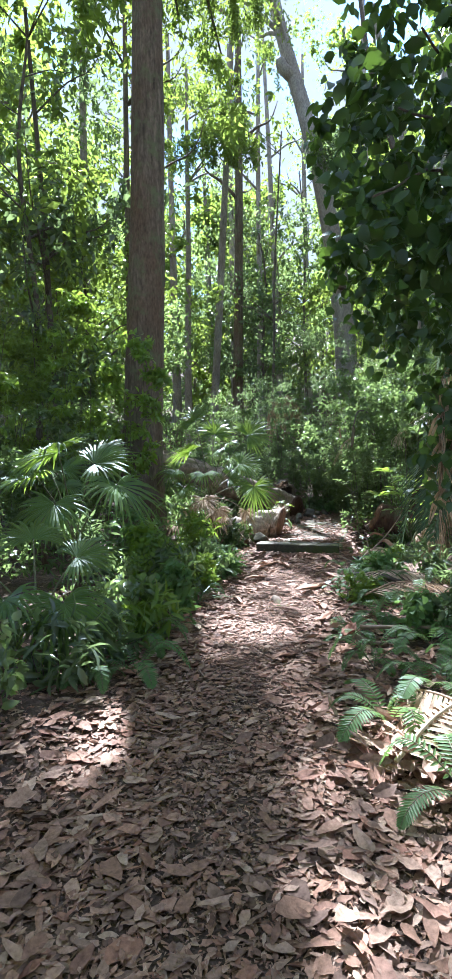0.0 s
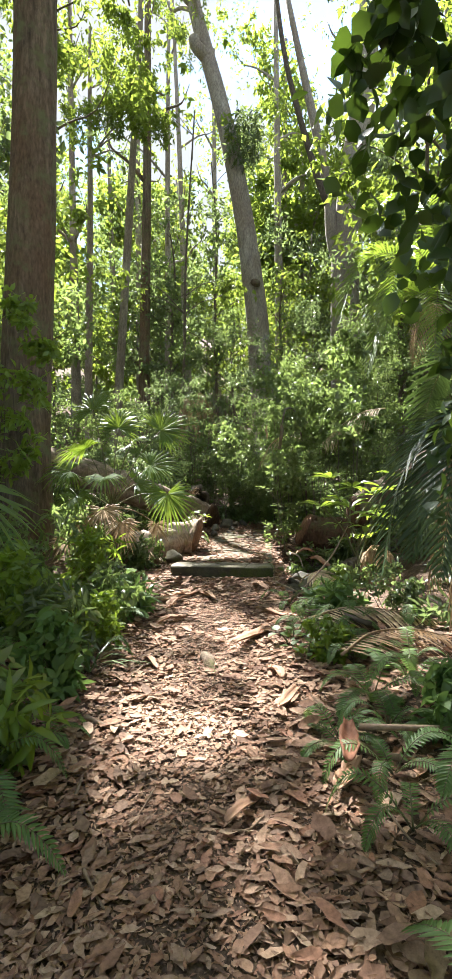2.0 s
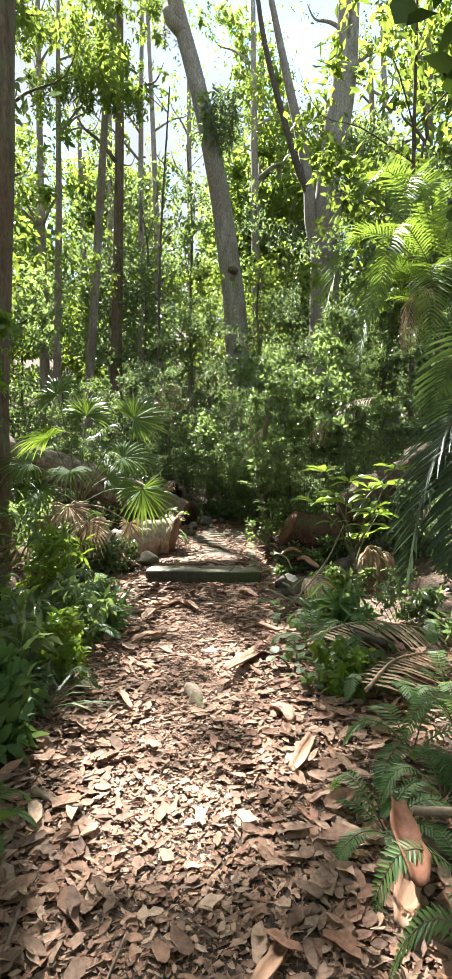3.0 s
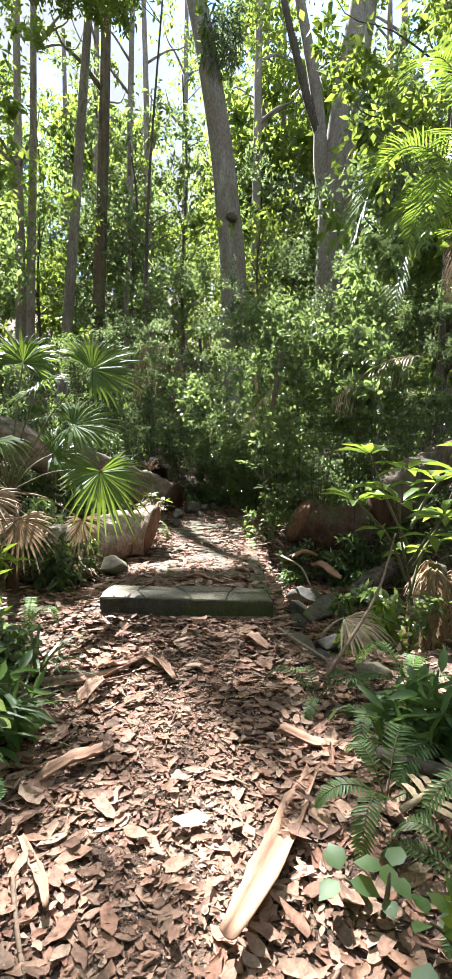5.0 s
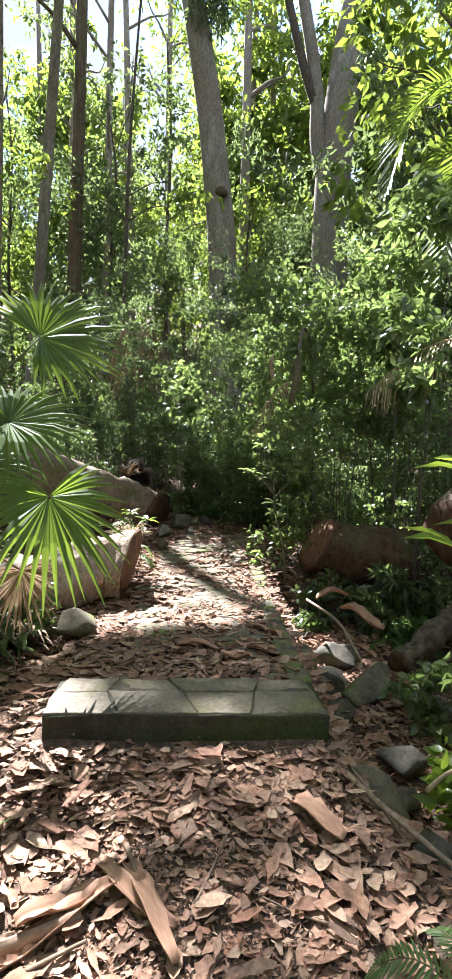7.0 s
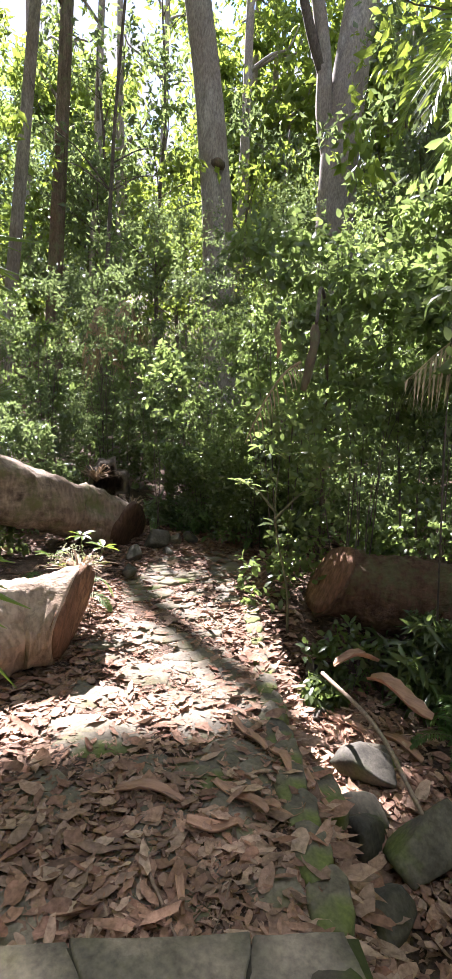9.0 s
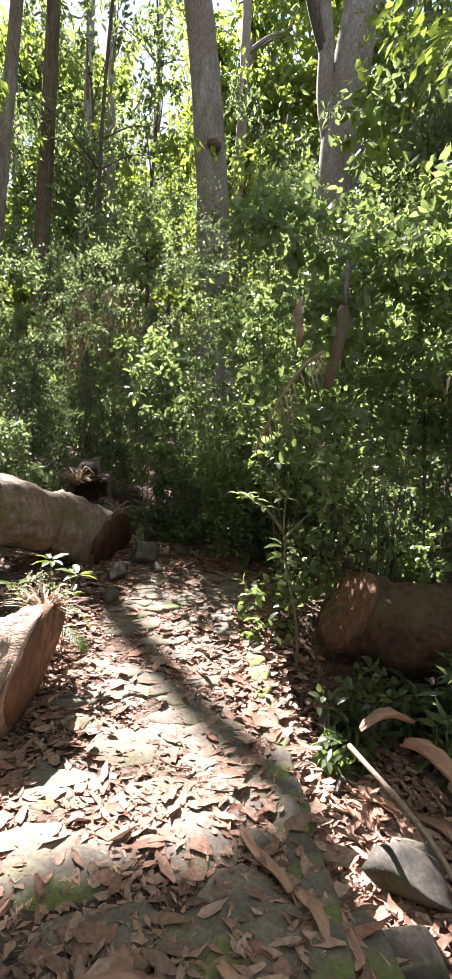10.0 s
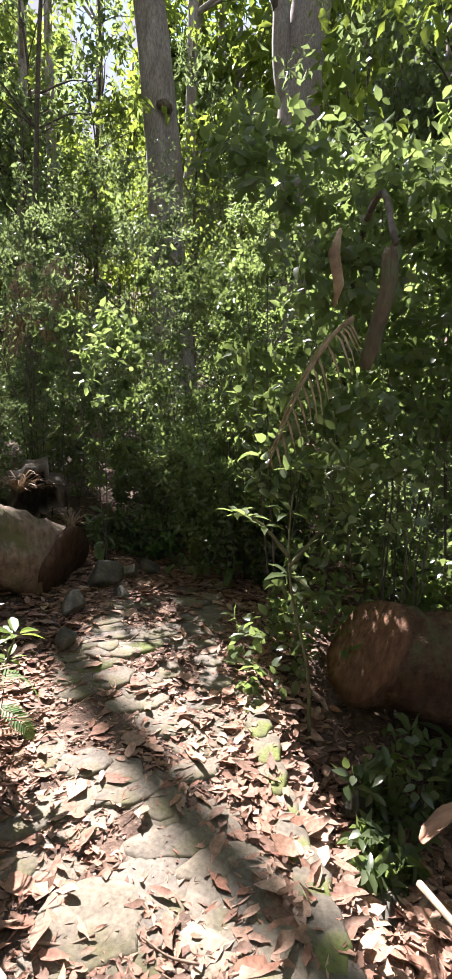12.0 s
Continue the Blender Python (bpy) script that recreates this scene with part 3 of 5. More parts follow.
# ---- far undergrowth ----
def hillside_cover(count, seed):
    rng = np.random.default_rng(seed)
    x, y = rng.uniform(-30, 34, count), 16.5 + 50 * rng.random(count) ** 1.4
    lump = 0.5 + 0.5 * np.sin(x * 1.9 + 2 * np.sin(y * 0.9)) * np.sin(y * 1.6 + x * 0.7)
    pos = np.stack([x, y, ground_height(x, y) + rng.random(count) ** 1.5 * (0.35 + 1.3 * lump)], -1)
    al, no = unit(rng, count), unit(rng, count)
    al[:, 2] -= 0.3
    no[:, 2] += 0.7
    L = rng.uniform(0.12, 0.3, count) * (0.7 + y / 60)
    ob = part("undergrowth", leaf_mesh("undergrowth", pos, al, no, L, L * 0.5, LEAF2, UNDER), UNDER)
    tagged(ob, "low green undergrowth covering the forest floor", "undergrowth", kind="stuff")


hillside_cover(60000, 7)


# ---- shrubs ----
def shrub(x, y, rx, ry, h, leaf, seed, label, count=3500, leaf_len=0.075, leaf_w=0.035, stems=5, low=0.05, name="shrub", group="understorey shrubs", template=LEAF2, droop=0.35, lean=(0, 0)):
    rng = np.random.default_rng(seed)
    z0 = hz(x, y)
    thing = empty(name, label, "shrub", group, (x, y, z0))
    centres, sizes = [], []
    for s in range(stems):
        a, q = rng.uniform(0, 2 * math.pi), rng.uniform(0.25, 0.95)
        top = Vector((math.cos(a) * rx * q + lean[0], math.sin(a) * ry * q + lean[1], h * rng.uniform(0.6, 1.0)))
        cp = curve_points([(math.cos(a) * 0.1, math.sin(a) * 0.1, -0.1), top * 0.4 + Vector((rng.uniform(-.15, .15), 0, h * 0.1)), top], 4)
        r = 0.005 + 0.0022 * h
        part("stem", Geo().add(*tube(cp, [r * 0.65 * (1 - 0.8 * j / 8) for j in range(9)], 5)), DARK_BARK, thing)
    nc = 28
    for c in range(nc):
        u = unit(rng, 1)[0]
        rad = rng.uniform(0.45, 0.95)
        zc = low * h + (h * (1 - low)) * (0.5 + 0.46 * u[2])
        swell = 0.75 + 0.4 * rng.random()
        if c % 4 == 0 and low < 0.2:
            zc = h * rng.uniform(0.03, 0.3)
        centres.append((u[0] * rx * rad * swell + lean[0] * zc / h, u[1] * ry * rad * swell + lean[1] * zc / h, zc))
        sizes.append(rng.uniform(0.2, 0.36) * min(rx, h * 0.55))
    per = 1.5 * count / sum(s * s for s in sizes)
    pos, al, no, L, W = clump_leaves(rng, np.array(centres), sizes, per, leaf_len, leaf_w, droop, 0.8)
    up = pos[:, 2] > 0.02
    part("foliage", leaf_mesh("foliage", pos[up], al[up], no[up], L[up], W[up], template, leaf), leaf, thing)
    return thing


DENSE = "dense small-leaved understorey shrub"
# the great bush ahead, at the bend of the path
shrub(2.95, 14.4, 1.2, 1.0, 3.3, UNDER, 101, "wide arching bush with small glossy leaves", 9000, 0.07, 0.036, 8)
shrub(3.9, 14.2, 1.3, 0.9, 3.6, UNDER, 102, "wide arching bush with small glossy leaves", 9000, 0.07, 0.036, 8)
shrub(3.1, 13.5, 0.9, 0.6, 2.4, UNDER, 103, "wide arching bush with small glossy leaves", 6000, 0.06, 0.032, 8)
shrub(5.3, 13.2, 1.2, 1.0, 3.5, UNDER, 104, DENSE, 7000, 0.07, 0.035, 7)
shrub(1.2, 15.3, 1.1, 0.8, 3.7, UNDER_DARK, 105, DENSE, 4200, 0.07, 0.03, 7)
shrub(0.2, 16.2, 1.2, 0.8, 3.2, UNDER_DARK, 106, DENSE, 4200, 0.08, 0.035, 7)
shrub(2.6, 15.6, 1.4, 0.9, 3.9, UNDER_DARK, 107, DENSE, 5600, 0.075, 0.035, 7)
shrub(4.4, 16.2, 1.5, 1.0, 4.4, UNDER, 108, DENSE, 5600, 0.08, 0.038, 7)
shrub(6.4, 15.5, 1.5, 1.0, 5.0, UNDER, 109, DENSE, 5600, 0.08, 0.038, 7)
shrub(1.0, 18.2, 1.5, 1.0, 4.6, UNDER_DARK, 110, DENSE, 4900, 0.085, 0.04, 7)
shrub(-0.9, 17.8, 1.3, 1.0, 3.2, UNDER, 111, DENSE, 4200, 0.085, 0.04, 6)
shrub(2.8, 19.5, 1.8, 1.0, 5.6, UNDER_DARK, 112, DENSE, 4900, 0.1, 0.045, 7)
shrub(5.6, 19.8, 1.9, 1.1, 6.4, UNDER_DARK, 113, DENSE, 5600, 0.1, 0.045, 7)
shrub(7.9, 18.8, 1.7, 1.2, 6.2, UNDER, 114, DENSE, 5600, 0.1, 0.045, 7)
shrub(8.0, 14.0, 1.4, 1.2, 5.0, UNDER_DARK, 115, DENSE, 7000, 0.08, 0.038, 7)
shrub(-2.6, 15.2, 1.4, 1.0, 2.8, UNDER, 116, DENSE, 4200, 0.085, 0.04, 6)
shrub(-4.2, 13.4, 1.4, 1.2, 3.4, UNDER_DARK, 117, DENSE, 6000, 0.085, 0.04, 6)
shrub(-3.4, 10.4, 1.1, 0.9, 2.8, UNDER, 118, DENSE, 6000, 0.08, 0.04, 6)
shrub(-2.5, 11.8, 0.9, 0.8, 2.0, UNDER_DARK, 119, DENSE, 5000, 0.08, 0.04, 6)
shrub(-1.2, 12.6, 0.9, 0.7, 1.6, UNDER_DARK, 120, DENSE, 5000, 0.075, 0.035, 6)
shrub(-0.2, 13.6, 1.0, 0.7, 1.5, UNDER_DARK, 121, DENSE, 5000, 0.075, 0.035, 6)
shrub(-3.0, 6.9, 1.0, 0.9, 2.4, UNDER, 123, DENSE, 6000, 0.085, 0.042, 6)
shrub(-4.2, 8.2, 1.2, 1.1, 3.6, CANOPY, 124, DENSE, 5500, 0.1, 0.05, 6)
shrub(-3.3, 4.6, 0.9, 0.9, 2.0, UNDER, 125, DENSE, 5000, 0.08, 0.042, 6)
shrub(-5.4, 10.4, 1.5, 1.2, 5.0, CANOPY, 126, DENSE, 6000, 0.11, 0.05, 6)
shrub(-5.6, 15.2, 1.6, 1.2, 5.5, CANOPY, 127, DENSE, 4200, 0.11, 0.05, 6)
shrub(5.0, 11.2, 1.0, 0.9, 3.0, UNDER_DARK, 128, DENSE, 4500, 0.07, 0.035, 6)
shrub(6.3, 10.0, 1.2, 1.1, 3.8, UNDER_DARK, 129, DENSE, 6500, 0.08, 0.04, 6)
shrub(4.1, 12.0, 0.8, 0.7, 2.3, UNDER_DARK, 130, DENSE, 4000, 0.06, 0.032, 6)
shrub(5.2, 8.0, 1.0, 1.0, 3.0, UNDER_DARK, 131, DENSE, 6000, 0.08, 0.04, 6)
shrub(4.5, 5.4, 1.0, 1.0, 2.8, UNDER_DARK, 132, DENSE, 6000, 0.08, 0.045, 6)
shrub(3.6, 3.2, 0.8, 0.9, 2.2, UNDER_DARK, 133, DENSE, 5000, 0.08, 0.045, 6)
# the taller broad-leaved saplings in the middle
shrub(2.95, 11.9, 0.95, 0.5, 3.7, UNDER, 140, "thin sapling with broad pale-green leaves in layers", 1500, 0.11, 0.058, 4, 0.42, template=LEAF6, droop=0.1)
shrub(4.2, 11.4, 0.8, 0.7, 3.9, UNDER, 141, "thin sapling with broad pale-green leaves in layers", 1700, 0.12, 0.06, 4, 0.4, template=LEAF6, droop=0.1)
shrub(1.5, 14.6, 0.35, 0.3, 2.5, UNDER, 142, "spindly sapling with a few bright leaves", 70, 0.1, 0.055, 2, 0.6, template=LEAF6)
shrub(1.85, 13.3, 0.35, 0.3, 2.5, UNDER, 143, "spindly sapling with a few bright leaves", 70, 0.09, 0.05, 2, 0.6, template=LEAF6)
shrub(-1.75, 7.7, 0.6, 0.4, 3.8, BRIGHT, 144, "thin leafy sapling in front of the thick trunk", 900, 0.13, 0.06, 4, 0.3, template=LEAF6)
shrub(-2.9, 8.3, 0.7, 0.6, 4.6, BRIGHT, 145, "tall thin sapling with bright drooping leaves", 1100, 0.13, 0.06, 4, 0.25, template=LEAF6)
shrub(-3.6, 6.2, 0.7, 0.7, 4.2, BRIGHT, 146, "tall thin sapling with bright drooping leaves", 1100, 0.13, 0.06, 4, 0.25, template=LEAF6)
shrub(3.7, 10.0, 0.5, 0.5, 4.8, UNDER, 147, "tall thin sapling with broad leaves", 700, 0.13, 0.065, 3, 0.5, template=LEAF6)
for i, (x, y, r, h) in enumerate([(2.5, 13.75, 0.6, 1.2), (3.5, 13.3, 0.7, 1.3), (4.4, 12.6, 0.7, 1.4), (5.0, 11.9, 0.7, 1.5), (3.9, 10.1, 0.5, 0.9), (4.7, 10.1, 0.6, 1.2), (0.4, 14.9, 0.7, 1.2), (-0.7, 13.3, 0.6, 1.1), (4.2, 8.2, 0.6, 1.2), (4.0, 6.6, 0.6, 1.2)]):
    shrub(x, y, r, r * 0.8, h, UNDER_DARK, 150 + i, "low dense shrub with tiny leaves", 2200, 0.055, 0.03, 5, 0.0)
snag = empty("dead_snag", "thin arching dead stem with a broken brown end hanging in leaves", "dead tree", "", (3.5, 12.2, hz(3.5, 12.2)))
arch = curve_points([(3.5, 12.2, 0.1), (3.4, 11.9, 1.6), (3.1, 11.3, 2.7), (2.65, 10.4, 2.78), (2.45, 9.98, 2.42)], 5)
part("stem", Geo().add(*tube([p - snag.location for p in arch], list(np.linspace(0.022, 0.012, len(arch))), 7)), DARK_BARK, snag)
stub = curve_points([(2.46, 10.02, 2.42), (2.46, 10.02, 2.3), (2.44, 10.06, 2.12), (2.42, 10.1, 1.98)], 4)
part("broken_end", Geo().add(*tube([p - snag.location for p in stub], [0.016, 0.024, 0.03, 0.03, 0.034, 0.03, 0.032, 0.033, 0.028, 0.03, 0.027, 0.024, 0.02], 10, 0.6)), ROUGH, snag, "broken dark brown stem end")
part("loose_bark", Geo().add(*tube([Vector(p) - snag.location for p in ((2.16, 9.88, 2.4), (2.14, 9.88, 2.32), (2.16, 9.87, 2.22), (2.15, 9.88, 2.15))], [0.005, 0.02, 0.018, 0.005], 7, 0.4)), STRAW, snag, "pale curl of loose bark")
shrub(3.35, 10.95, 0.75, 0.4, 3.4, UNDER, 162, "overhanging sapling with scattered broad leaves", 800, 0.09, 0.05, 3, 0.6, template=LEAF6, droop=0.1)
shrub(3.45, 11.3, 1.05, 0.7, 3.5, UNDER, 148, "spreading broad-leaved bush over the path's bend", 2500, 0.09, 0.05, 5, 0.12, template=LEAF6, droop=0.1)
shrub(4.5, 11.3, 0.9, 0.7, 3.3, UNDER, 149, "spreading broad-leaved bush over the path's bend", 1700, 0.095, 0.052, 6, 0.1, template=LEAF6, droop=0.1)
shrub(3.0, 12.9, 0.8, 0.5, 2.9, UNDER, 161, "spreading small-leaved bush over the path's bend", 4600, 0.065, 0.036, 6, 0.1, droop=0.1)
shrub(0.86, 10.85, 0.22, 0.2, 0.6, CREAM, 164, "small twiggy plant with cream flowers by the log", 220, 0.022, 0.016, 6, 0.5, "flowering_plant", "")
shrub(3.05, 10.42, 0.4, 0.2, 0.6, UNDER, 165, "low leafy shrub in front of the reddish log", 300, 0.08, 0.045, 5, 0.05, template=LEAF6, droop=0.15)
# low cover on both sides of the path
LOW = "low green forest-floor plant"
for i, (x, y, r, h, leaf) in enumerate([(-0.55, 3.0, 0.25, 0.4, BRIGHT), (-0.5, 4.0, 0.25, 0.45, FERN), (-0.3, 4.9, 0.22, 0.4, BRIGHT), (-0.15, 5.9, 0.25, 0.4, FERN), (-0.9, 4.9, 0.4, 0.7, BRIGHT), (-1.3, 5.3, 0.4, 0.9, FERN), (-0.6, 7.2, 0.35, 0.7, BRIGHT), (1.75, 3.0, 0.25, 0.3, FERN), (1.5, 4.4, 0.22, 0.3, BRIGHT), (1.95, 5.5, 0.25, 0.35, FERN), (2.5, 7.3, 0.3, 0.5, BRIGHT), (3.5, 9.55, 0.2, 0.3, FERN), (3.5, 10.05, 0.3, 0.7, UNDER), (-0.75, 3.2, 0.35, 0.45, UNDER), (-1.2, 3.9, 0.45, 0.6, UNDER), (-0.6, 4.6, 0.35, 0.5, UNDER_DARK), (-0.35, 5.6, 0.35, 0.5, UNDER), (-1.0, 5.6, 0.5, 0.8, UNDER), (-1.7, 4.9, 0.5, 0.8, UNDER_DARK), (-0.3, 6.7, 0.3, 0.4, UNDER_DARK), (-1.5, 6.7, 0.5, 1.0, UNDER), (-1.0, 7.9, 0.5, 0.9, UNDER),
        (-2.2, 2.6, 0.5, 0.7, UNDER), (-1.5, 2.0, 0.4, 0.5, UNDER_DARK), (-0.3, 8.9, 0.4, 0.6, UNDER_DARK), (0.0, 9.35, 0.3, 0.5, UNDER), (-0.5, 9.7, 0.4, 0.7, UNDER), (-0.9, 9.0, 0.4, 0.7, BRIGHT), (-0.1, 12.2, 0.4, 0.5, UNDER), (2.5, 5.3, 0.35, 0.5, UNDER_DARK), (2.9, 4.6, 0.5, 0.7, UNDER_DARK), (2.75, 8.0, 0.35, 0.45, UNDER), (3.1, 7.2, 0.4, 0.6, UNDER), (3.9, 9.2, 0.4, 0.6, UNDER_DARK),
        (2.7, 10.2, 0.18, 0.22, UNDER), (3.75, 10.0, 0.3, 0.4, UNDER), (3.6, 10.3, 0.4, 0.6, UNDER_DARK), (3.3, 12.7, 0.4, 0.4, UNDER_DARK), (2.35, 13.7, 0.4, 0.4, FERN), (1.9, 14.0, 0.3, 0.35, UNDER_DARK), (2.1, 2.8, 0.35, 0.45, UNDER_DARK), (2.4, 1.6, 0.4, 0.5, UNDER_DARK), (-0.95, 1.95, 0.28, 0.45, UNDER_DARK), (-1.15, 1.35, 0.32, 0.5, UNDER), (-1.5, 0.8, 0.4, 0.6, UNDER_DARK), (-0.8, 2.5, 0.25, 0.4, UNDER_DARK), (-1.7, 9.6, 0.6, 1.0, UNDER), (-0.5, 10.6, 0.5, 0.5, UNDER_DARK), (4.6, 13.4, 0.6, 0.7, UNDER_DARK)]):
    shrub(x, y, r, r, h, leaf, 200 + i, LOW, (200, 330, 480)[i % 3] * (1 if h < 0.7 else 1.6), (0.17, 0.1, 0.07)[i % 3], (0.042, 0.05, 0.034)[i % 3], 4, 0.05, "low_plant", "forest-floor plants", LEAF6)


# ---- palms and ferns ----
def fan_leaf(rng, hub, az, el, roll, radius, droop=0.35, segs=30, spread=125):
    """A pleated fan blade on its stalk from the crown at the origin: the hub, the way the blade points, its roll and size."""
    hub = Vector(hub)
    up = Vector((0, 0, 1))
    cp = curve_points([(0, 0, 0), hub * 0.5 + up * 0.1 * hub.length, hub], 4)
    stalk_geo = Geo().add(*tube(cp, list(np.linspace(0.011, 0.006, len(cp))), 6))
    a, e, w = radians(az), radians(el), radians(roll)
    axis = Vector((math.cos(a) * math.cos(e), math.sin(a) * math.cos(e), math.sin(e)))
    flat = Vector((-math.sin(a), math.cos(a), 0))
    lift = axis.cross(flat)
    side = flat * math.cos(w) + lift * math.sin(w)
    normal = axis.cross(side)
    blade = Geo()
    for i in range(segs):
        th = radians(-spread + 2 * spread * (i + 0.5) / segs)
        L = radius * (0.76 + 0.24 * math.cos(th)) * rng.uniform(0.88, 1.06)
        ray = (axis * math.cos(th) + side * math.sin(th) + normal * rng.uniform(-0.06, 0.06)).normalized()
        perp = (-axis * math.sin(th) + side * math.cos(th))
        half = radius * radians(spread) / segs
        sag = droop * rng.uniform(0.5, 1.5)
        rows = []
        for s, wd in ((0.03, 0.06), (0.28, 0.34), (0.5, 0.52), (0.75, 0.3), (1.0, 0.02)):
            c = hub + ray * (L * s) - up * (sag * L * max(0, s - 0.35) ** 2 * 1.6) + normal * (0.12 * radius * (1 - math.cos(th)) * s)
            ww = half * wd
            rows.append((c + perp * ww, c + normal * (ww * 0.6), c - perp * ww))
        v = [p for r in rows for p in r]
        f = []
        for k in range(len(rows) - 1):
            f += [(3 * k, 3 * k + 1, 3 * k + 4, 3 * k + 3), (3 * k + 1, 3 * k + 2, 3 * k + 5, 3 * k + 4)]
        blade.add(v, f)
    return blade, stalk_geo


def fan_palm(x, y, z, leaves, seed, label, dead=()):
    rng = np.random.default_rng(seed)
    thing = empty("fan_palm", label, "palm", "fan palms", (x, y, z))
    base = hz(x, y) - z
    part("stem", Geo().add(*tube([(0, 0, base - 0.05), (0.02, 0, base * 0.4), (0, 0, 0.06)], [0.06, 0.05, 0.03], 9, 0.2)), ROUGH, thing, "fibrous brown stem")
    for hx, hy, hh, az, el, roll, r, dr in leaves:
        b, s = fan_leaf(rng, (hx - x, hy - y, hh - z), az, el, roll, r, dr)
        leaf = part("fan_leaf", b.mesh("fan_leaf", False), PALM, thing)
        part("leaf_stalk", s, STEM, leaf)
    for hx, hy, hh, az, el, roll, r, dr in dead:
        b, s = fan_leaf(rng, (hx - x, hy - y, hh - z), az, el, roll, r, dr, 24, 110)
        leaf = part("dead_fan_leaf", b.mesh("dead_fan_leaf", False), STRAW, thing, "dry brown fan leaf")
        part("leaf_stalk", s, STRAW, leaf)
    return thing


# hub x, y, z, azimuth, elevation, roll, radius, droop
fan_palm(-0.5, 8.5, 1.05, [(0.24, 8.6, 2.2, 15, 25, 60, 0.6, 0.25), (0.08, 8.4, 1.66, 0, 8, 40, 0.55, 0.3), (0.32, 8.2, 1.24, -50, -60, 10, 0.6, 0.25), (-0.84, 8.3, 1.92, -130, 10, 30, 0.5, 0.5), (-0.58, 8.2, 1.5, -95, -10, 0, 0.5, 0.6), (-0.75, 8.5, 2.5, 110, 50, -40, 0.5, 0.3), (-0.4, 8.7, 2.25, 60, 60, 30, 0.5, 0.3), (-1.1, 8.5, 1.6, 190, 5, -40, 0.5, 0.5), (-0.2, 8.2, 1.95, -60, 20, 30, 0.42, 0.4), (-0.95, 8.1, 1.25, -120, -35, 0, 0.5, 0.4), (-0.15, 8.8, 1.4, 30, 0, 50, 0.5, 0.4)], 301,
         "green fan palm with wide pleated leaves beside the path", [(-0.58, 8.0, 1.05, -85, -40, 0, 0.42, 0.2), (-0.8, 8.1, 0.95, -120, -50, 10, 0.4, 0.3), (-0.35, 8.1, 0.85, -60, -60, 0, 0.4, 0.3), (-1.1, 8.1, 0.62, -110, -20, 0, 0.4, 0.3), (0.15, 8.3, 0.8, -40, -75, 0, 0.35, 0.2)])
fan_palm(-1.75, 4.6, 0.7, [(-1.15, 4.3, 1.38, -45, -25, 0, 0.62, 0.35), (-1.45, 4.5, 1.62, 10, 20, 40, 0.6, 0.3), (-1.75, 4.2, 1.75, -120, 0, 20, 0.6, 0.5), (-2.1, 4.4, 1.5, -160, -10, 0, 0.6, 0.5), (-1.6, 5.0, 1.7, 60, 40, 0, 0.55, 0.3), (-2.2, 4.9, 1.7, 160, 20, -30, 0.55, 0.4), (-1.7, 3.9, 1.2, -90, -40, 0, 0.55, 0.4)], 302, "broad fan palm with drooping pleated leaves")
fan_palm(-1.3, 2.45, 0.3, [(-1.02, 2.25, 0.56, -60, -35, 0, 0.5, 0.5), (-1.35, 2.05, 0.62, -100, -20, 15, 0.5, 0.5), (-1.7, 2.4, 0.8, 170, 10, -30, 0.5, 0.4), (-1.1, 2.8, 0.8, 20, 20, 30, 0.45, 0.4), (-1.5, 2.9, 0.95, 120, 30, 0, 0.45, 0.4)], 305, "dark young fan palm at the path's edge")
fan_palm(-2.7, 6.0, 0.9, [(-2.3, 5.8, 1.4, -40, -20, 0, 0.5, 0.4), (-2.5, 5.6, 1.55, -80, 0, 10, 0.5, 0.5), (-3.0, 5.7, 1.5, -150, 0, 0, 0.5, 0.5), (-2.5, 6.3, 1.6, 40, 30, 30, 0.5, 0.4), (-3.0, 6.3, 1.6, 150, 30, -30, 0.5, 0.4)], 303, "fan palm among low shrubs")
fan_palm(-0.9, 14.8, 1.4, [(-0.5, 14.5, 2.0, -40, -20, 0, 0.55, 0.4), (-0.9, 14.3, 2.1, -90, 0, 10, 0.55, 0.5), (-1.4, 14.6, 2.0, -160, 0, 0, 0.55, 0.5), (-0.5, 15.1, 2.2, 40, 30, 30, 0.5, 0.4), (-1.3, 15.1, 2.2, 150, 30, -30, 0.5, 0.4), (-0.2, 14.4, 1.6, -30, -40, 0, 0.5, 0.4)], 304, "fan palm in deep shade", [(-0.3, 14.4, 1.2, -60, -50, 0, 0.5, 0.3), (0.1, 14.4, 1.1, -20, -45, 0, 0.5, 0.3)])


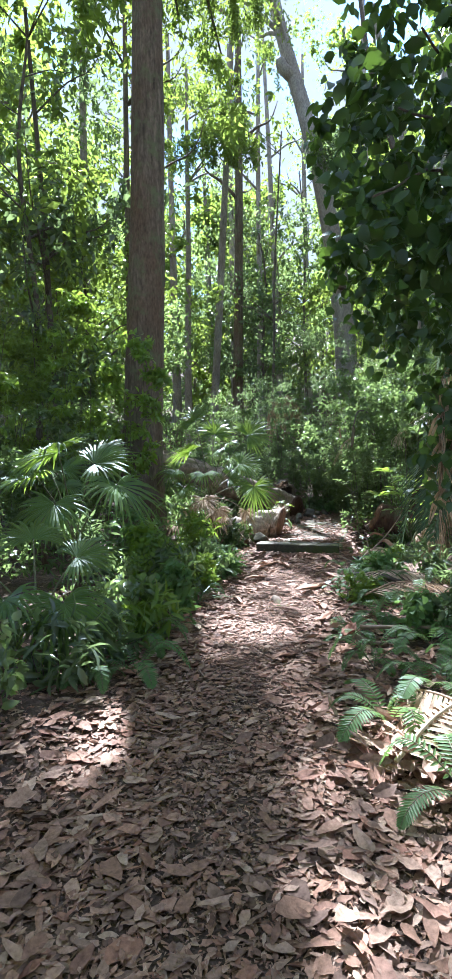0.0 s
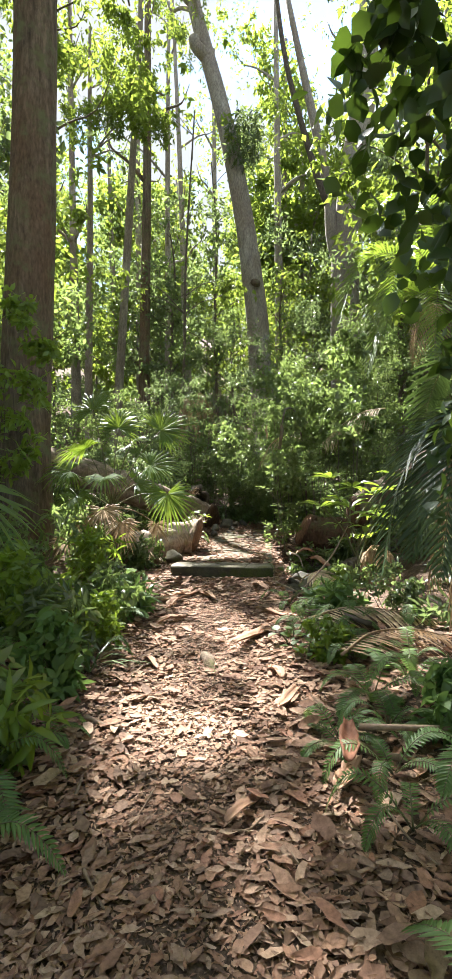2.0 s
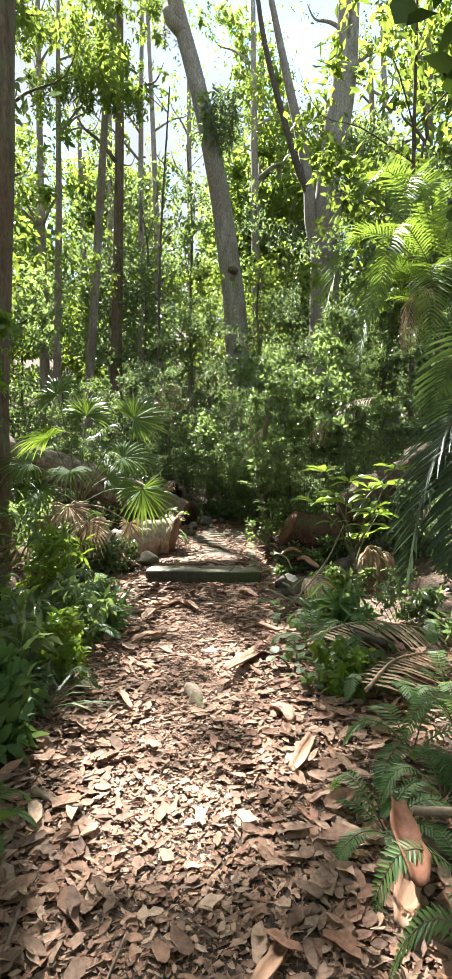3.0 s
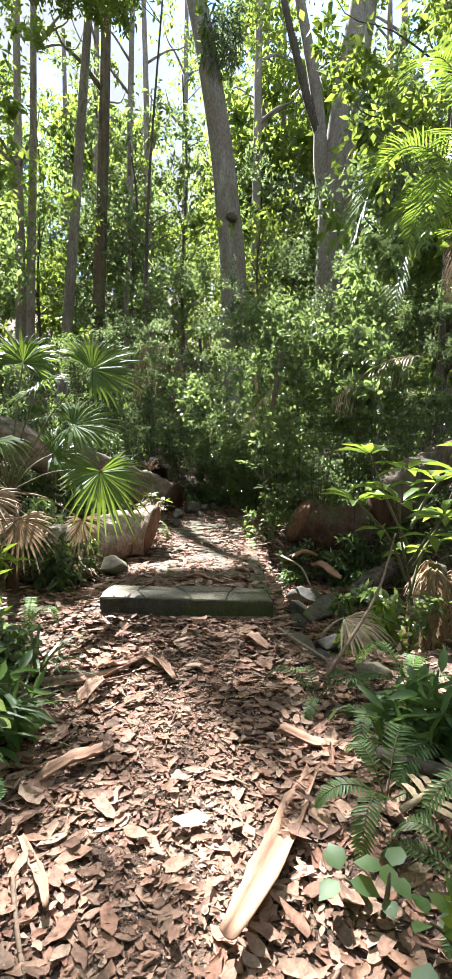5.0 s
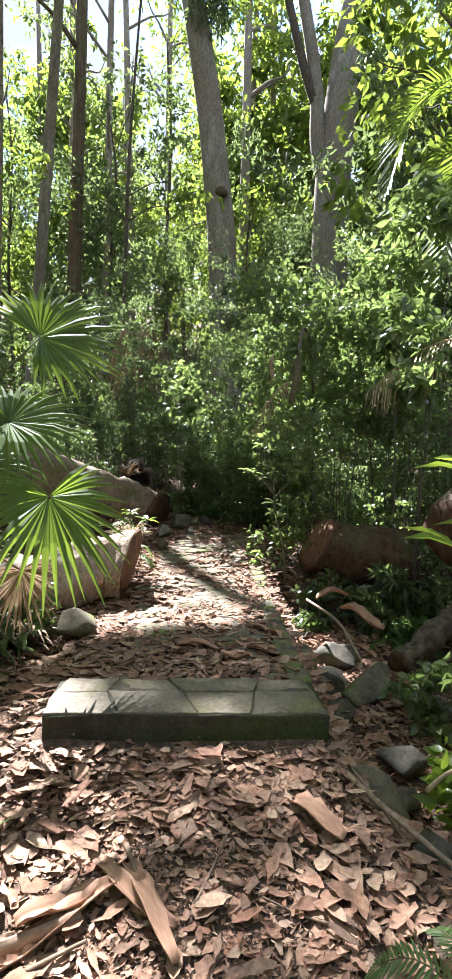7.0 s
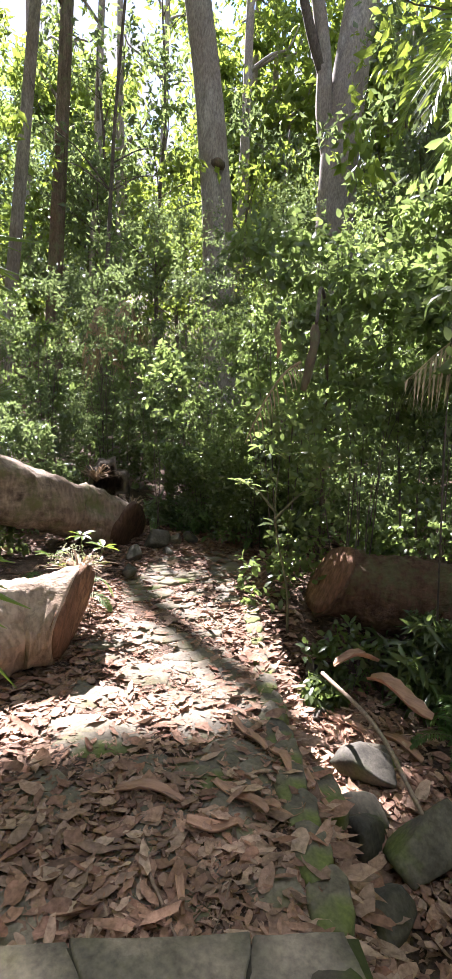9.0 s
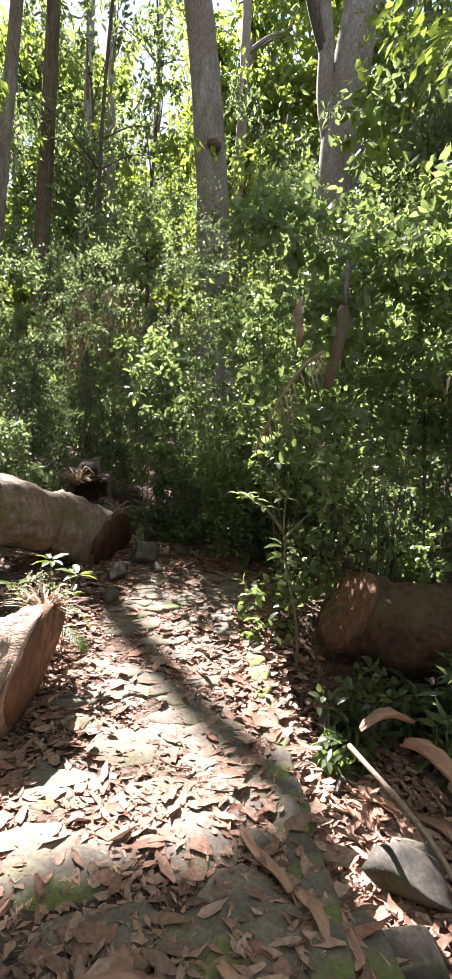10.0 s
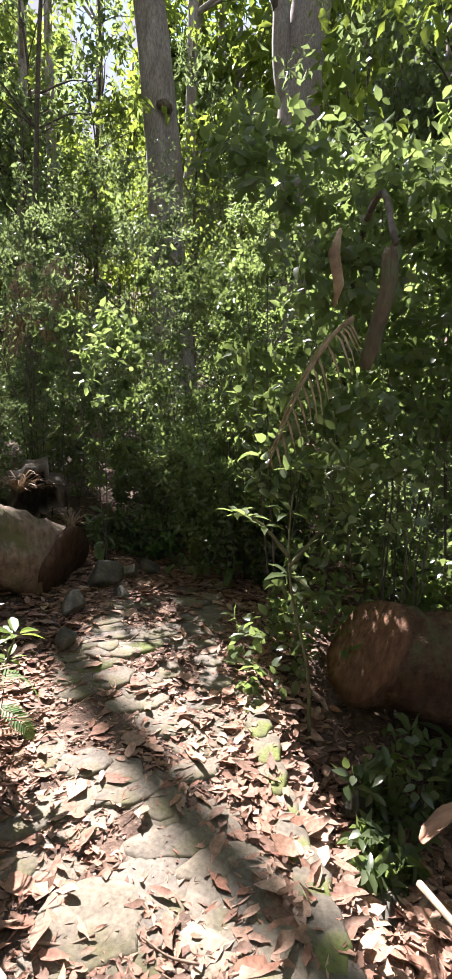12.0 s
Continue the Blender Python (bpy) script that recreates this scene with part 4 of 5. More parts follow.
def feather_frond(rng, points, count, leaflet, width, sag=0.35, base=0.16, r=0.012, vee=0.5, thin=0.0, forward=0.55):
    """A pinnate frond along the points: midrib, and two rows of folded narrow leaflets."""
    fine = r < 0.006
    cp = curve_points(points, 3 if fine else 8)
    n = len(cp)
    rib = Geo().add(*tube(cp, [r * (1 - 0.85 * i / (n - 1)) for i in range(n)], 4 if fine else 6))
    blade = Geo()
    for i in range(count):
        s = base + (1 - base) * (i + 0.5) / count
        k = min(int(s * (n - 1)), n - 2)
        f = s * (n - 1) - k
        p = cp[k].lerp(cp[k + 1], f)
        d = (cp[k + 1] - cp[k]).normalized()
        sd = d.cross(Vector((0, 0, 1)))
        sd = sd.normalized() if sd.length > 0.05 else Vector((1, 0, 0))
        up = sd.cross(d)
        L0 = leaflet * math.sin(math.pi * min(1, (s - base) / (1 - base) * 0.86 + 0.14)) ** 0.6
        for sgn in (-1, 1):
            if rng.random() < thin:
                continue
            L = L0 * rng.uniform(0.88, 1.08)
            way = (sd * sgn + d * (forward + 0.5 * s) + up * vee * rng.uniform(0.5, 1.1)).normalized()
            q = way.cross(up).normalized()
            rows = []
            for t, w in ((0, 0.5), (0.35, 1.0), (0.7, 0.7), (1.0, 0.05)):
                c = p + way * (L * t) - Vector((0, 0, 1)) * (sag * L * t * t * rng.uniform(0.8, 1.2))
                rows.append((c + q * (width * 0.5 * w), c - up * (width * 0.16 * w), c - q * (width * 0.5 * w)))
            v = [x for row in rows for x in row]
            fc = []
            for j in range(3):
                fc += [(3 * j, 3 * j + 1, 3 * j + 4, 3 * j + 3), (3 * j + 1, 3 * j + 2, 3 * j + 5, 3 * j + 4)]
            blade.add(v, fc)
    return blade, rib


def arc(azimuth, length, rise, fall):
    """A frond's line from the crown: up by rise, then over and down by fall."""
    a = radians(azimuth)
    o = Vector((math.cos(a), math.sin(a), 0))
    return [Vector((0, 0, 0)), o * length * 0.3 + Vector((0, 0, rise * 0.75)), o * length * 0.62 + Vector((0, 0, rise)), o * length * 0.86 + Vector((0, 0, rise - fall * 0.4)), o * length + Vector((0, 0, rise - fall))]


def feather_palm(x, y, z, fronds, seed, label, dead=(), trunk_r=0.09, mat=None, leaflet=0.5):
    rng = np.random.default_rng(seed)
    thing = empty("feather_palm", label, "palm", "feather palms", (x, y, z))
    g = hz(x, y) - z
    part("trunk", Geo().add(*tube([(0.05, 0, g - 0.1), (0.03, 0, g * 0.6), (0, 0, g * 0.2), (0, 0, 0.1)], [trunk_r * 1.3, trunk_r, trunk_r * 0.9, trunk_r * 0.6], 10, 0.15)), ROUGH, thing)
    for az, ln, rise, fall in fronds:
        b, rb = feather_frond(rng, arc(az, ln, rise, fall), 46, leaflet, 0.034, 0.3)
        f = part("frond", b.mesh("frond", False), mat or PALM, thing)
        part("midrib", rb, STEM, f)
    for az, ln, rise, fall in dead:
        b, rb = feather_frond(rng, arc(az, ln, rise, fall), 30, leaflet * 0.8, 0.025, 1.2, vee=-0.2)
        f = part("dead_frond", b.mesh("dead_frond", False), STRAW, thing, "withered brown hanging frond")
        part("midrib", rb, STRAW, f)
    return thing


feather_palm(6.5, 11.4, 5.2, [(182, 2.5, 1.0, 1.6), (215, 2.5, 0.8, 1.9), (250, 2.5, 0.9, 1.6), (150, 2.4, 1.4, 1.4), (200, 2.3, 0.1, 1.9), (225, 2.5, 1.6, 1.2), (190, 2.0, -0.3, 1.5), (205, 2.4, 1.9, 0.8), (170, 2.2, 0.3, 1.6), (235, 2.2, 0.0, 1.7), (260, 2.3, 0.3, 1.8), (290, 2.2, 1.0, 1.0), (100, 2.0, 1.2, 0.8), (30, 2.2, 1.0, 1.0), (340, 2.2, 1.0, 1.0), (165, 1.8, 0.55, 1.2), (232, 2.0, 1.5, 0.6)], 311, "tall feather palm with arching bright fronds", [(200, 1.0, -0.1, 1.3)], 0.1, leaflet=0.6)
feather_palm(3.15, 4.35, 1.7, [(195, 1.15, 0.1, 1.0), (212, 1.3, 0.2, 1.15), (178, 1.2, 0.15, 1.2), (230, 1.2, 0.05, 1.2), (300, 1.3, 0.1, 1.1), (20, 1.7, 0.8, 0.8), (90, 1.7, 0.9, 0.7)], 312, "feather palm coloured as in shade with a drooping frond over the path's edge", [(190, 0.7, -0.1, 1.4), (230, 0.7, -0.1, 1.3), (160, 0.6, 0, 1.5), (175, 0.8, 0, 1.2)], 0.09, PALM_SHADE, leaflet=0.42)


def fern(rng, fronds, size, spread=(20, 60)):
    thing = empty("fern", "green fern with lacy arching fronds", "fern", "ferns")
    for i in range(fronds):
        az = 360 * i / fronds + rng.uniform(-25, 25)
        L = size * rng.uniform(0.7, 1.1)
        rise = L * rng.uniform(0.25, 0.6)
        b, rb = feather_frond(rng, arc(az, L, rise, rise * rng.uniform(0.5, 1.0)), 24, L * 0.2, L * 0.036, 0.15, 0.12, 0.004, 0.05, 0, 0.25)
        f = part("frond", b.mesh("frond", False), FERN, thing)
        part("stalk", rb, STEM, f)
    return thing


rng = np.random.default_rng(77)
fern_kinds = [fern(rng, 6, 0.4), fern(rng, 5, 0.32), fern(rng, 7, 0.27)]
spots = [(1.08, 1.45), (1.3, 2.75), (1.15, 3.05), (1.5, 3.5), (1.35, 1.35), (1.75, 2.2), (1.65, 4.2), (1.9, 5.0), (1.75, 5.65), (2.1, 6.0), (2.2, 3.1), (1.55, 1.9), (-0.62, 2.9), (-0.85, 3.6), (-0.6, 4.1), (-0.9, 4.4), (-0.45, 5.0), (-0.7, 5.7), (-0.35, 6.2), (-1.2, 2.6), (0.62, 11.55), (0.8, 11.1), (2.5, 13.2), (1.85, 13.75), (2.9, 12.9), (-0.2, 7.6), (1.62, 4.75), (-1.3, 4.3), (2.0, 4.0), (2.5, 4.9), (1.25, 0.75), (1.2, 2.35), (1.45, 3.15), (1.7, 2.7), (1.55, 5.2), (1.75, 4.5), (2.0, 5.4), (1.6, 6.1), (1.95, 2.6), (1.4, 1.75), (1.8, 3.6), (-0.42, 3.3), (-0.5, 2.3), (-0.75, 2.0), (-0.3, 4.6), (-0.25, 5.5), (-0.6, 6.5), (3.7, 8.6), (3.4, 9.35)]
for i, (x, y) in enumerate(spots):
    m = pose(x, y, hz(x, y) + 0.01, rng.uniform(-8, 8), rng.uniform(-8, 8), rng.uniform(0, 360))
    if i < 3:
        fern_kinds[i].matrix_basis = m
    else:
        copy_thing(fern_kinds[i % 3], m)


def strappy(x, y, count, length, seed, mat, label, dz=0.0, width=0.02):
    rng = np.random.default_rng(seed)
    g = Geo()
    for i in range(count):
        a = rng.uniform(0, 2 * math.pi)
        o = Vector((math.cos(a), math.sin(a), 0))
        s = Vector((-math.sin(a), math.cos(a), 0))
        L, lift = length * rng.uniform(0.6, 1.1), rng.uniform(0.35, 0.95)
        rows = []
        for t, w in ((0, 0.6), (0.3, 1), (0.6, 0.9), (0.85, 0.5), (1, 0.05)):
            c = o * (L * t * (1.15 - lift * 0.6)) + Vector((0, 0, L * lift * (t * 1.5 - t * t * 1.1)))
            rows.append((c + s * width * w * 0.5, c - s * width * w * 0.5))
        v = [p for r in rows for p in r]
        g.add(v, [(2 * k, 2 * k + 1, 2 * k + 3, 2 * k + 2) for k in range(4)])
    ob = part("strappy_plant", g.mesh("strappy_plant", False), mat)
    ob.location = (x, y, hz(x, y) + dz)
    return tagged(ob, label, "plant", "strappy plants")


for i, (x, y, c, L, mt) in enumerate([(-0.25, 5.9, 26, 0.7, GRASSY), (0.0, 6.6, 22, 0.55, GRASSY), (-0.75, 5.2, 20, 0.6, GRASSY), (-0.3, 4.3, 16, 0.5, GRASSY), (-0.95, 6.4, 22, 0.7, GRASSY), (1.2, 14.6, 20, 0.6, GRASSY)]):
    strappy(x, y, c, L, 400 + i, mt, "tuft of long narrow arching green leaves")
strappy(0.1, 9.2, 50, 0.5, 415, STRAW, "tuft of dry brown strap leaves by the log", 0.05)
strappy(-0.4, 9.15, 50, 0.6, 416, STRAW, "tuft of dry brown strap leaves by the log", 0.05)
strappy(0.86, 10.75, 34, 0.42, 410, STRAW_RED, "small tuft of dry reddish-brown strap leaves at the log's end", 0.1, 0.012)


# ---- stones ----
def boulder(x, y, z, sx, sy, sz, seed, mat, name="rock", label="grey creek rock among dead leaves", group="creek rocks", turn=0):
    bm = bmesh.new()
    bmesh.ops.create_icosphere(bm, subdivisions=3, radius=1)
    for v in bm.verts:
        n = v.co.normalized()
        k = 1 + 0.34 * noise.noise(n * 1.1 + Vector((seed, 0, 0))) + 0.1 * noise.noise(n * 3.1 + Vector((0, seed, 0)))
        c = n * k
        # flattened facets, as broken stone has
        for j in range(8):
            fn = Vector((math.sin(seed * 3 + j * 2.1), math.cos(seed * 2 + j * 1.7), math.sin(seed + j * 1.3))).normalized()
            over = c.dot(fn) - 0.52
            if over > 0:
                c -= fn * over * 0.95
        v.co = Vector((c.x * sx, c.y * sy, c.z * sz))
    for f in bm.faces:
        f.smooth = True
    me = bpy.data.meshes.new(name)
    bm.to_mesh(me)
    bm.free()
    ob = part(name, me, mat)
    ob.matrix_basis = pose(x, y, z, 0, 0, turn)
    return tagged(ob, label, "rock", group)


def flag_mesh(outline, thick, seed, bevel=0.02, name="stone"):
    """A flat stone: an uneven outline, rounded rim and slightly hollow top."""
    n = len(outline)
    c = Vector((sum(p[0] for p in outline) / n, sum(p[1] for p in outline) / n, 0))
    g = Geo()
    rings = []
    for k, (inset, z) in enumerate(((0, -thick), (0, -bevel), (bevel * 0.35, -bevel * 0.3), (bevel, 0))):
        ring = []
        for i, p in enumerate(outline):
            d = Vector((p[0], p[1], 0)) - c
            j = 0.006 * noise.noise(Vector((p[0] * 9 + seed, p[1] * 9, k)))
            q = c + d * (1 - inset / max(d.length, 0.02)) + Vector((0, 0, z + j))
            ring.append(q)
        rings.append(ring)
    v = [p for r in rings for p in r] + [c + Vector((0, 0, 0.004))]
    f = []
    for k in range(3):
        for i in range(n):
            a, b = k * n + i, k * n + (i + 1) % n
            f.append((a, b, b + n, a + n))
    for i in range(n):
        f.append((3 * n + i, 3 * n + (i + 1) % n, 4 * n))
    return g.add(v, f).mesh(name)


def blob_outline(rng, rx, ry, n=11):
    out = []
    for i in range(n):
        a = 2 * math.pi * i / n + rng.uniform(-0.12, 0.12)
        k = rng.uniform(0.82, 1.08)
        out.append((math.cos(a) * rx * k, math.sin(a) * ry * k))
    return out


step = empty("stone_step", "pale stone slab step with a mossy front face darkened as in shade", "step", "", (1.03, 7.68, -0.01))
step.rotation_euler = (0, radians(1.8), radians(-7.5))
rng = np.random.default_rng(21)


def block(name, x0, x1, y0, y1, z0, z1, mat, parent, seed, jag=0.012, label=""):
    """A worn stone block with chipped edges."""
    nx = max(3, int((x1 - x0) / 0.05))
    xs = np.linspace(x0, x1, nx)
    prof = [(y0, z0), (y0 - 0.004, z0 + (z1 - z0) * 0.5), (y0, z1 - 0.012), (y0 + 0.003, z1 - 0.004), (y0 + 0.012, z1), ((y0 + y1) / 2, z1 + 0.002), (y1 - 0.012, z1), (y1, z1 - 0.012), (y1, z0)]
    v, k = [], len(prof)
    for i, x in enumerate(xs):
        end = 0.006 if i in (0, nx - 1) else 0
        for j, (y, z) in enumerate(prof):
            nz = noise.noise(Vector((x * 7 + seed, y * 9, z * 9))) * jag
            v.append((x + 0.35 * nz, y + nz, z + nz * 0.7 - (end if z > z0 + 0.05 else 0)))
    f = []
    for i in range(nx - 1):
        for j in range(k - 1):
            a = i * k + j
            f.append((a, a + k, a + k + 1, a + 1))
    f += [tuple(range(k)), tuple((nx - 1) * k + j for j in range(k - 1, -1, -1))]
    return part(name, Geo().add(v, f), mat, parent, label)


# the front's shade is in this course's dark colour
block("slab_base", -0.68, 0.70, -0.182, 0.21, -0.08, 0.254, SHADE_STONE, step, 1, 0.012, "mossy front course coloured dark as in shade")
# the top: irregular slabs fitted together
cuts_front, cuts_mid, cuts_back = [-0.69, -0.33, 0.05, 0.31, 0.7], [-0.68, -0.41, -0.02, 0.36, 0.69], [-0.64, -0.36, -0.1, 0.4, 0.67]


def jag(p, q, k):
    """Points of a broken edge from p to q, p among them."""
    out = [p]
    for j in (0.35, 0.7):
        n = 0.022 * noise.noise(Vector((p[0] * 6 + k, p[1] * 6 + j, k)))
        out.append((p[0] + (q[0] - p[0]) * j + n, p[1] + (q[1] - p[1]) * j - n))
    return out


for i in range(4):
    for row, (lo, hi, y0, y1) in enumerate(((cuts_front, cuts_mid, -0.17, 0.05 + 0.02 * (i % 2)), (cuts_mid, cuts_back, 0.058 + 0.02 * (i % 2), 0.22))):
        g = 0.004
        c = [(lo[i] + g, y0), (lo[i + 1] - g, y0), (hi[i + 1] - g, y1), (hi[i] + g, y1)]
        outline = [p for k in range(4) for p in jag(c[k], c[(k + 1) % 4], i * 3 + row)]
        st = part("flagstone", flag_mesh(outline, 0.05, i * 2 + row, 0.008, "flagstone"), STONE, step)
        st.location = (0, 0, 0.262 + rng.uniform(-0.008, 0.004))

causeway = tagged(empty("pavement_causeway", "", "pavement"), "old stone paving showing through leaf litter", "pavement", kind="structure")
for i in range(115):
    y = rng.uniform(7.95, 13.0)
    x = float(path_x(np.array([y]))[0]) + rng.uniform(-0.62, 0.55)
    me = flag_mesh(blob_outline(rng, rng.uniform(0.1, 0.25), rng.uniform(0.09, 0.2), 15), 0.08, i, 0.018)
    s = part("stone", me, STONE, causeway)
    s.location = (x, y, hz(x, y) + rng.uniform(0.0, 0.016))
# the kerb of mossy stones along the drop
for i in range(17):
    y = 8.0 + i * 0.2
    x = float(path_x(np.array([y]))[0]) + 0.64 + rng.uniform(-0.015, 0.015)
    s = part("kerb_stone", flag_mesh([(px + 0.25 * py, py) for px, py in blob_outline(rng, 0.08, 0.16, 14)], 0.42, i + 40, 0.02), MOSSY, causeway)
    s.location = (x, y, hz(x - 0.2, y) + rng.uniform(0.02, 0.032))

for i, (x, y, sx, sy, sz, dz) in enumerate([(1.88, 7.28, 0.19, 0.2, 0.24, 0.06), (1.86, 6.72, 0.17, 0.16, 0.12, 0.0), (2.05, 6.35, 0.14, 0.14, 0.09, 0), (2.35, 7.75, 0.2, 0.17, 0.13, 0.05), (2.15, 8.25, 0.16, 0.14, 0.12, 0.05), (2.55, 8.6, 0.27, 0.2, 0.19, 0.1), (2.62, 9.25, 0.2, 0.2, 0.16, 0.1), (2.2, 7.5, 0.13, 0.13, 0.1, 0.05), (2.9, 8.2, 0.2, 0.18, 0.13, 0.05), (2.75, 7.3, 0.16, 0.15, 0.12, 0.03), (2.3, 8.75, 0.14, 0.18, 0.14, 0.1),
        (1.72, 13.0, 0.2, 0.16, 0.17, 0.08), (1.98, 13.15, 0.13, 0.12, 0.11, 0.06), (1.42, 12.45, 0.16, 0.13, 0.14, 0.06), (2.2, 13.25, 0.11, 0.1, 0.1, 0.05), (1.85, 12.75, 0.09, 0.08, 0.07, 0.03), (1.35, 11.95, 0.13, 0.12, 0.12, 0.05), (2.82, 10.55, 0.14, 0.13, 0.16, 0.06), (0.42, 9.15, 0.26, 0.2, 0.16, 0.1), (2.6, 10.0, 0.1, 0.1, 0.08, 0.03)]):
    boulder(x, y, hz(x, y) + dz, sx, sy, sz, 3.7 * i + 1, STONE if i == 0 else MOSSY if i in (2, 5, 12, 18) else ROCK, turn=i * 47)


# dark mossy slabs set in the paving, and one more rock below the kerb
for i, (x, y, rx, ry) in enumerate([(1.95, 9.45, 0.2, 0.3), (1.05, 9.1, 0.24, 0.16), (1.55, 8.75, 0.2, 0.16), (2.0, 8.7, 0.16, 0.2), (1.85, 11.9, 0.24, 0.2), (1.5, 11.7, 0.2, 0.16)]):
    s = part("mossy_slab", flag_mesh(blob_outline(rng, rx, ry, 16), 0.1, i + 80, 0.03), MOSSY, causeway)
    s.location = (x, y, hz(x, y) + 0.012)
boulder(2.73, 9.35, hz(2.73, 9.35) + 0.06, 0.2, 0.18, 0.16, 77, MOSSY)
boulder(2.42, 8.95, hz(2.42, 8.95) + 0.06, 0.16, 0.2, 0.15, 81, ROCK)


# ---- logs ----
def log(points, r0, r1, seed, label, bark=None, cut_tilt=(0, 0), cut=None):
    thing = empty("fallen_log", label, "log", "fallen logs", points[-1])
    b = Vector(points[-1])
    cp = curve_points([Vector(p) - b + Vector((noise.noise(Vector((j, seed, 0))), noise.noise(Vector((j, 0, seed))), noise.noise(Vector((0, j, seed))))) * (0.06 if 0 < j < len(points) - 1 else 0) for j, p in enumerate(points)], 22)
    k = len(cp) - 1
    rr = [r0 + (r1 - r0) * i / k for i in range(k + 1)]
    body = Geo().add(*tube(cp, [r * (1 + 0.06 * noise.noise(Vector((j * 0.12, seed, 1)))) for j, r in enumerate(rr)], 40, 0.2, True, seed, 0.04))
    for j, p in enumerate(body.v):
        q = p - cp[min(j // 40, len(cp) - 1)]
        body.v[j] = p + q.normalized() * (0.06 * noise.noise(p * 2.6 + Vector((seed, 0, 0))) + 0.032 * noise.noise(p * 11) + 0.016 * noise.noise(p * 28))
    d = (cp[-1] - cp[-2]).normalized()
    for j, p in enumerate(body.v):
        w = max(0, min(j // 40, k) / k - 0.7) / 0.3
        body.v[j] = p + d * (cut_tilt[0] * (p.z - cp[-1].z) + cut_tilt[1] * (p.y - cp[-1].y)) * w
    part("log_body", body, bark or LOG_BARK, thing)
    face = tube([cp[-1] - d * 0.02, cp[-1] + d * 0.022, cp[-1] + d * 0.03], [rr[-1] * 1.02, rr[-1] * 1.0, rr[-1] * 0.6], 40, 0.25, True, seed + k * 0.04, 0.0)
    face = ([Vector(p) + d * (cut_tilt[0] * (p[2] - cp[-1].z) + cut_tilt[1] * (p[1] - cp[-1].y)) for p in face[0]], face[1])
    part("cut_face", Geo().add(*face), cut or CUT_WOOD, thing, "sawn brown end grain")
    return thing


log([(-2.6, 10.2, 2.1), (-0.6, 11.6, 1.36), (0.65, 12.55, 0.86), (1.4, 13.08, 0.5)], 0.3, 0.3, 1.0, "long fallen log with grey-brown bark and a sawn end", None, (-0.25, 1.8))
log([(-0.4, 9.72, 0.22), (0.02, 9.9, 0.31), (0.45, 10.1, 0.37), (0.86, 10.3, 0.38)], 0.27, 0.31, 2.0, "thick pale sawn log lying at the path's edge", LOG_PALE, (0.3, 0.9), CUT_RED)
log([(6.0, 10.2, 0.1), (4.6, 10.45, 0.2), (3.65, 10.75, 0.3), (3.06, 10.9, 0.38)], 0.36, 0.31, 3.0, "thick reddish sawn log half hidden by leaves", LOG_RED, (-0.3, 0.2), CUT_RED)
log([(4.4, 9.6, 0.25), (3.6, 9.15, 0.02), (3.2, 8.9, -0.1), (2.9, 8.75, -0.15)], 0.1, 0.09, 4.0, "mossy thin log lying across the gully", DARK_BARK)
log([(5.9, 9.5, 2.0), (4.8, 9.25, 1.55), (4.1, 9.1, 1.2), (3.45, 9.0, 0.85)], 0.25, 0.24, 5.0, "dark fallen trunk lying in shade", ROUGH, (-0.5, 0))

# the hollow upturned stump behind the long log
hs = empty("hollow_stump", "dark hollow stump hung with dead fronds", "stump", "", (1.15, 14.4, hz(1.15, 14.4)))
g = Geo()
ring = []
for i in range(20):
    a = 2 * math.pi * i / 20
    k = 0.82 + 0.55 * noise.noise(Vector((math.cos(a) * 2.6, math.sin(a) * 2.6, 3)))
    ring.append((math.cos(a) * 0.34 * k, math.sin(a) * 0.36 * k))
v = [(x, -0.35, z + 0.45) for x, z in ring] + [(x * 1.2, 0.35, z * 1.1 + 0.45) for x, z in ring] + [(x * 0.78, -0.36, z * 0.78 + 0.45) for x, z in ring] + [(x * 0.7, 0.3, z * 0.7 + 0.45) for x, z in ring]
f = []
for i in range(20):
    j = (i + 1) % 20
    f += [(i, 20 + i, 20 + j, j), (i, j, 40 + j, 40 + i), (40 + i, 40 + j, 60 + j, 60 + i)]
f.append(tuple(60 + i for i in range(20)))
part("stump_shell", g.add(v, f), DARK_BARK, hs)
strappy(1.0, 14.02, 80, 0.5, 411, STRAW, "tuft of dry brown strap leaves by the stump", 0.55)
strappy(1.5, 14.05, 30, 0.45, 412, STRAW, "tuft of dry brown strap leaves by the stump", 0.15)


# ---- vine-clad tree by the path ----
VX, VY = 2.4, 2.9
vt = empty("vine_clad_tree", "dead brown trunk smothered in a large-leaved green climber", "tree", "", (VX, VY, hz(VX, VY)))
part("trunk", Geo().add(*tube(curve_points([(0, 0, -0.2), (0.02, 0, 1.5), (-0.05, 0.02, 3.0), (0.05, 0, 4.6)], 5), list(np.linspace(0.15, 0.08, 16)), 12, 0.25)), ROUGH, vt)
rng = np.random.default_rng(33)
cs, rs = [], []
for i in range(44):
    # round the trunk
    cs.append((rng.uniform(-0.55, 0.5), rng.uniform(-0.5, 0.5), rng.uniform(1.3, 2.9)))
    rs.append(rng.uniform(0.2, 0.32))
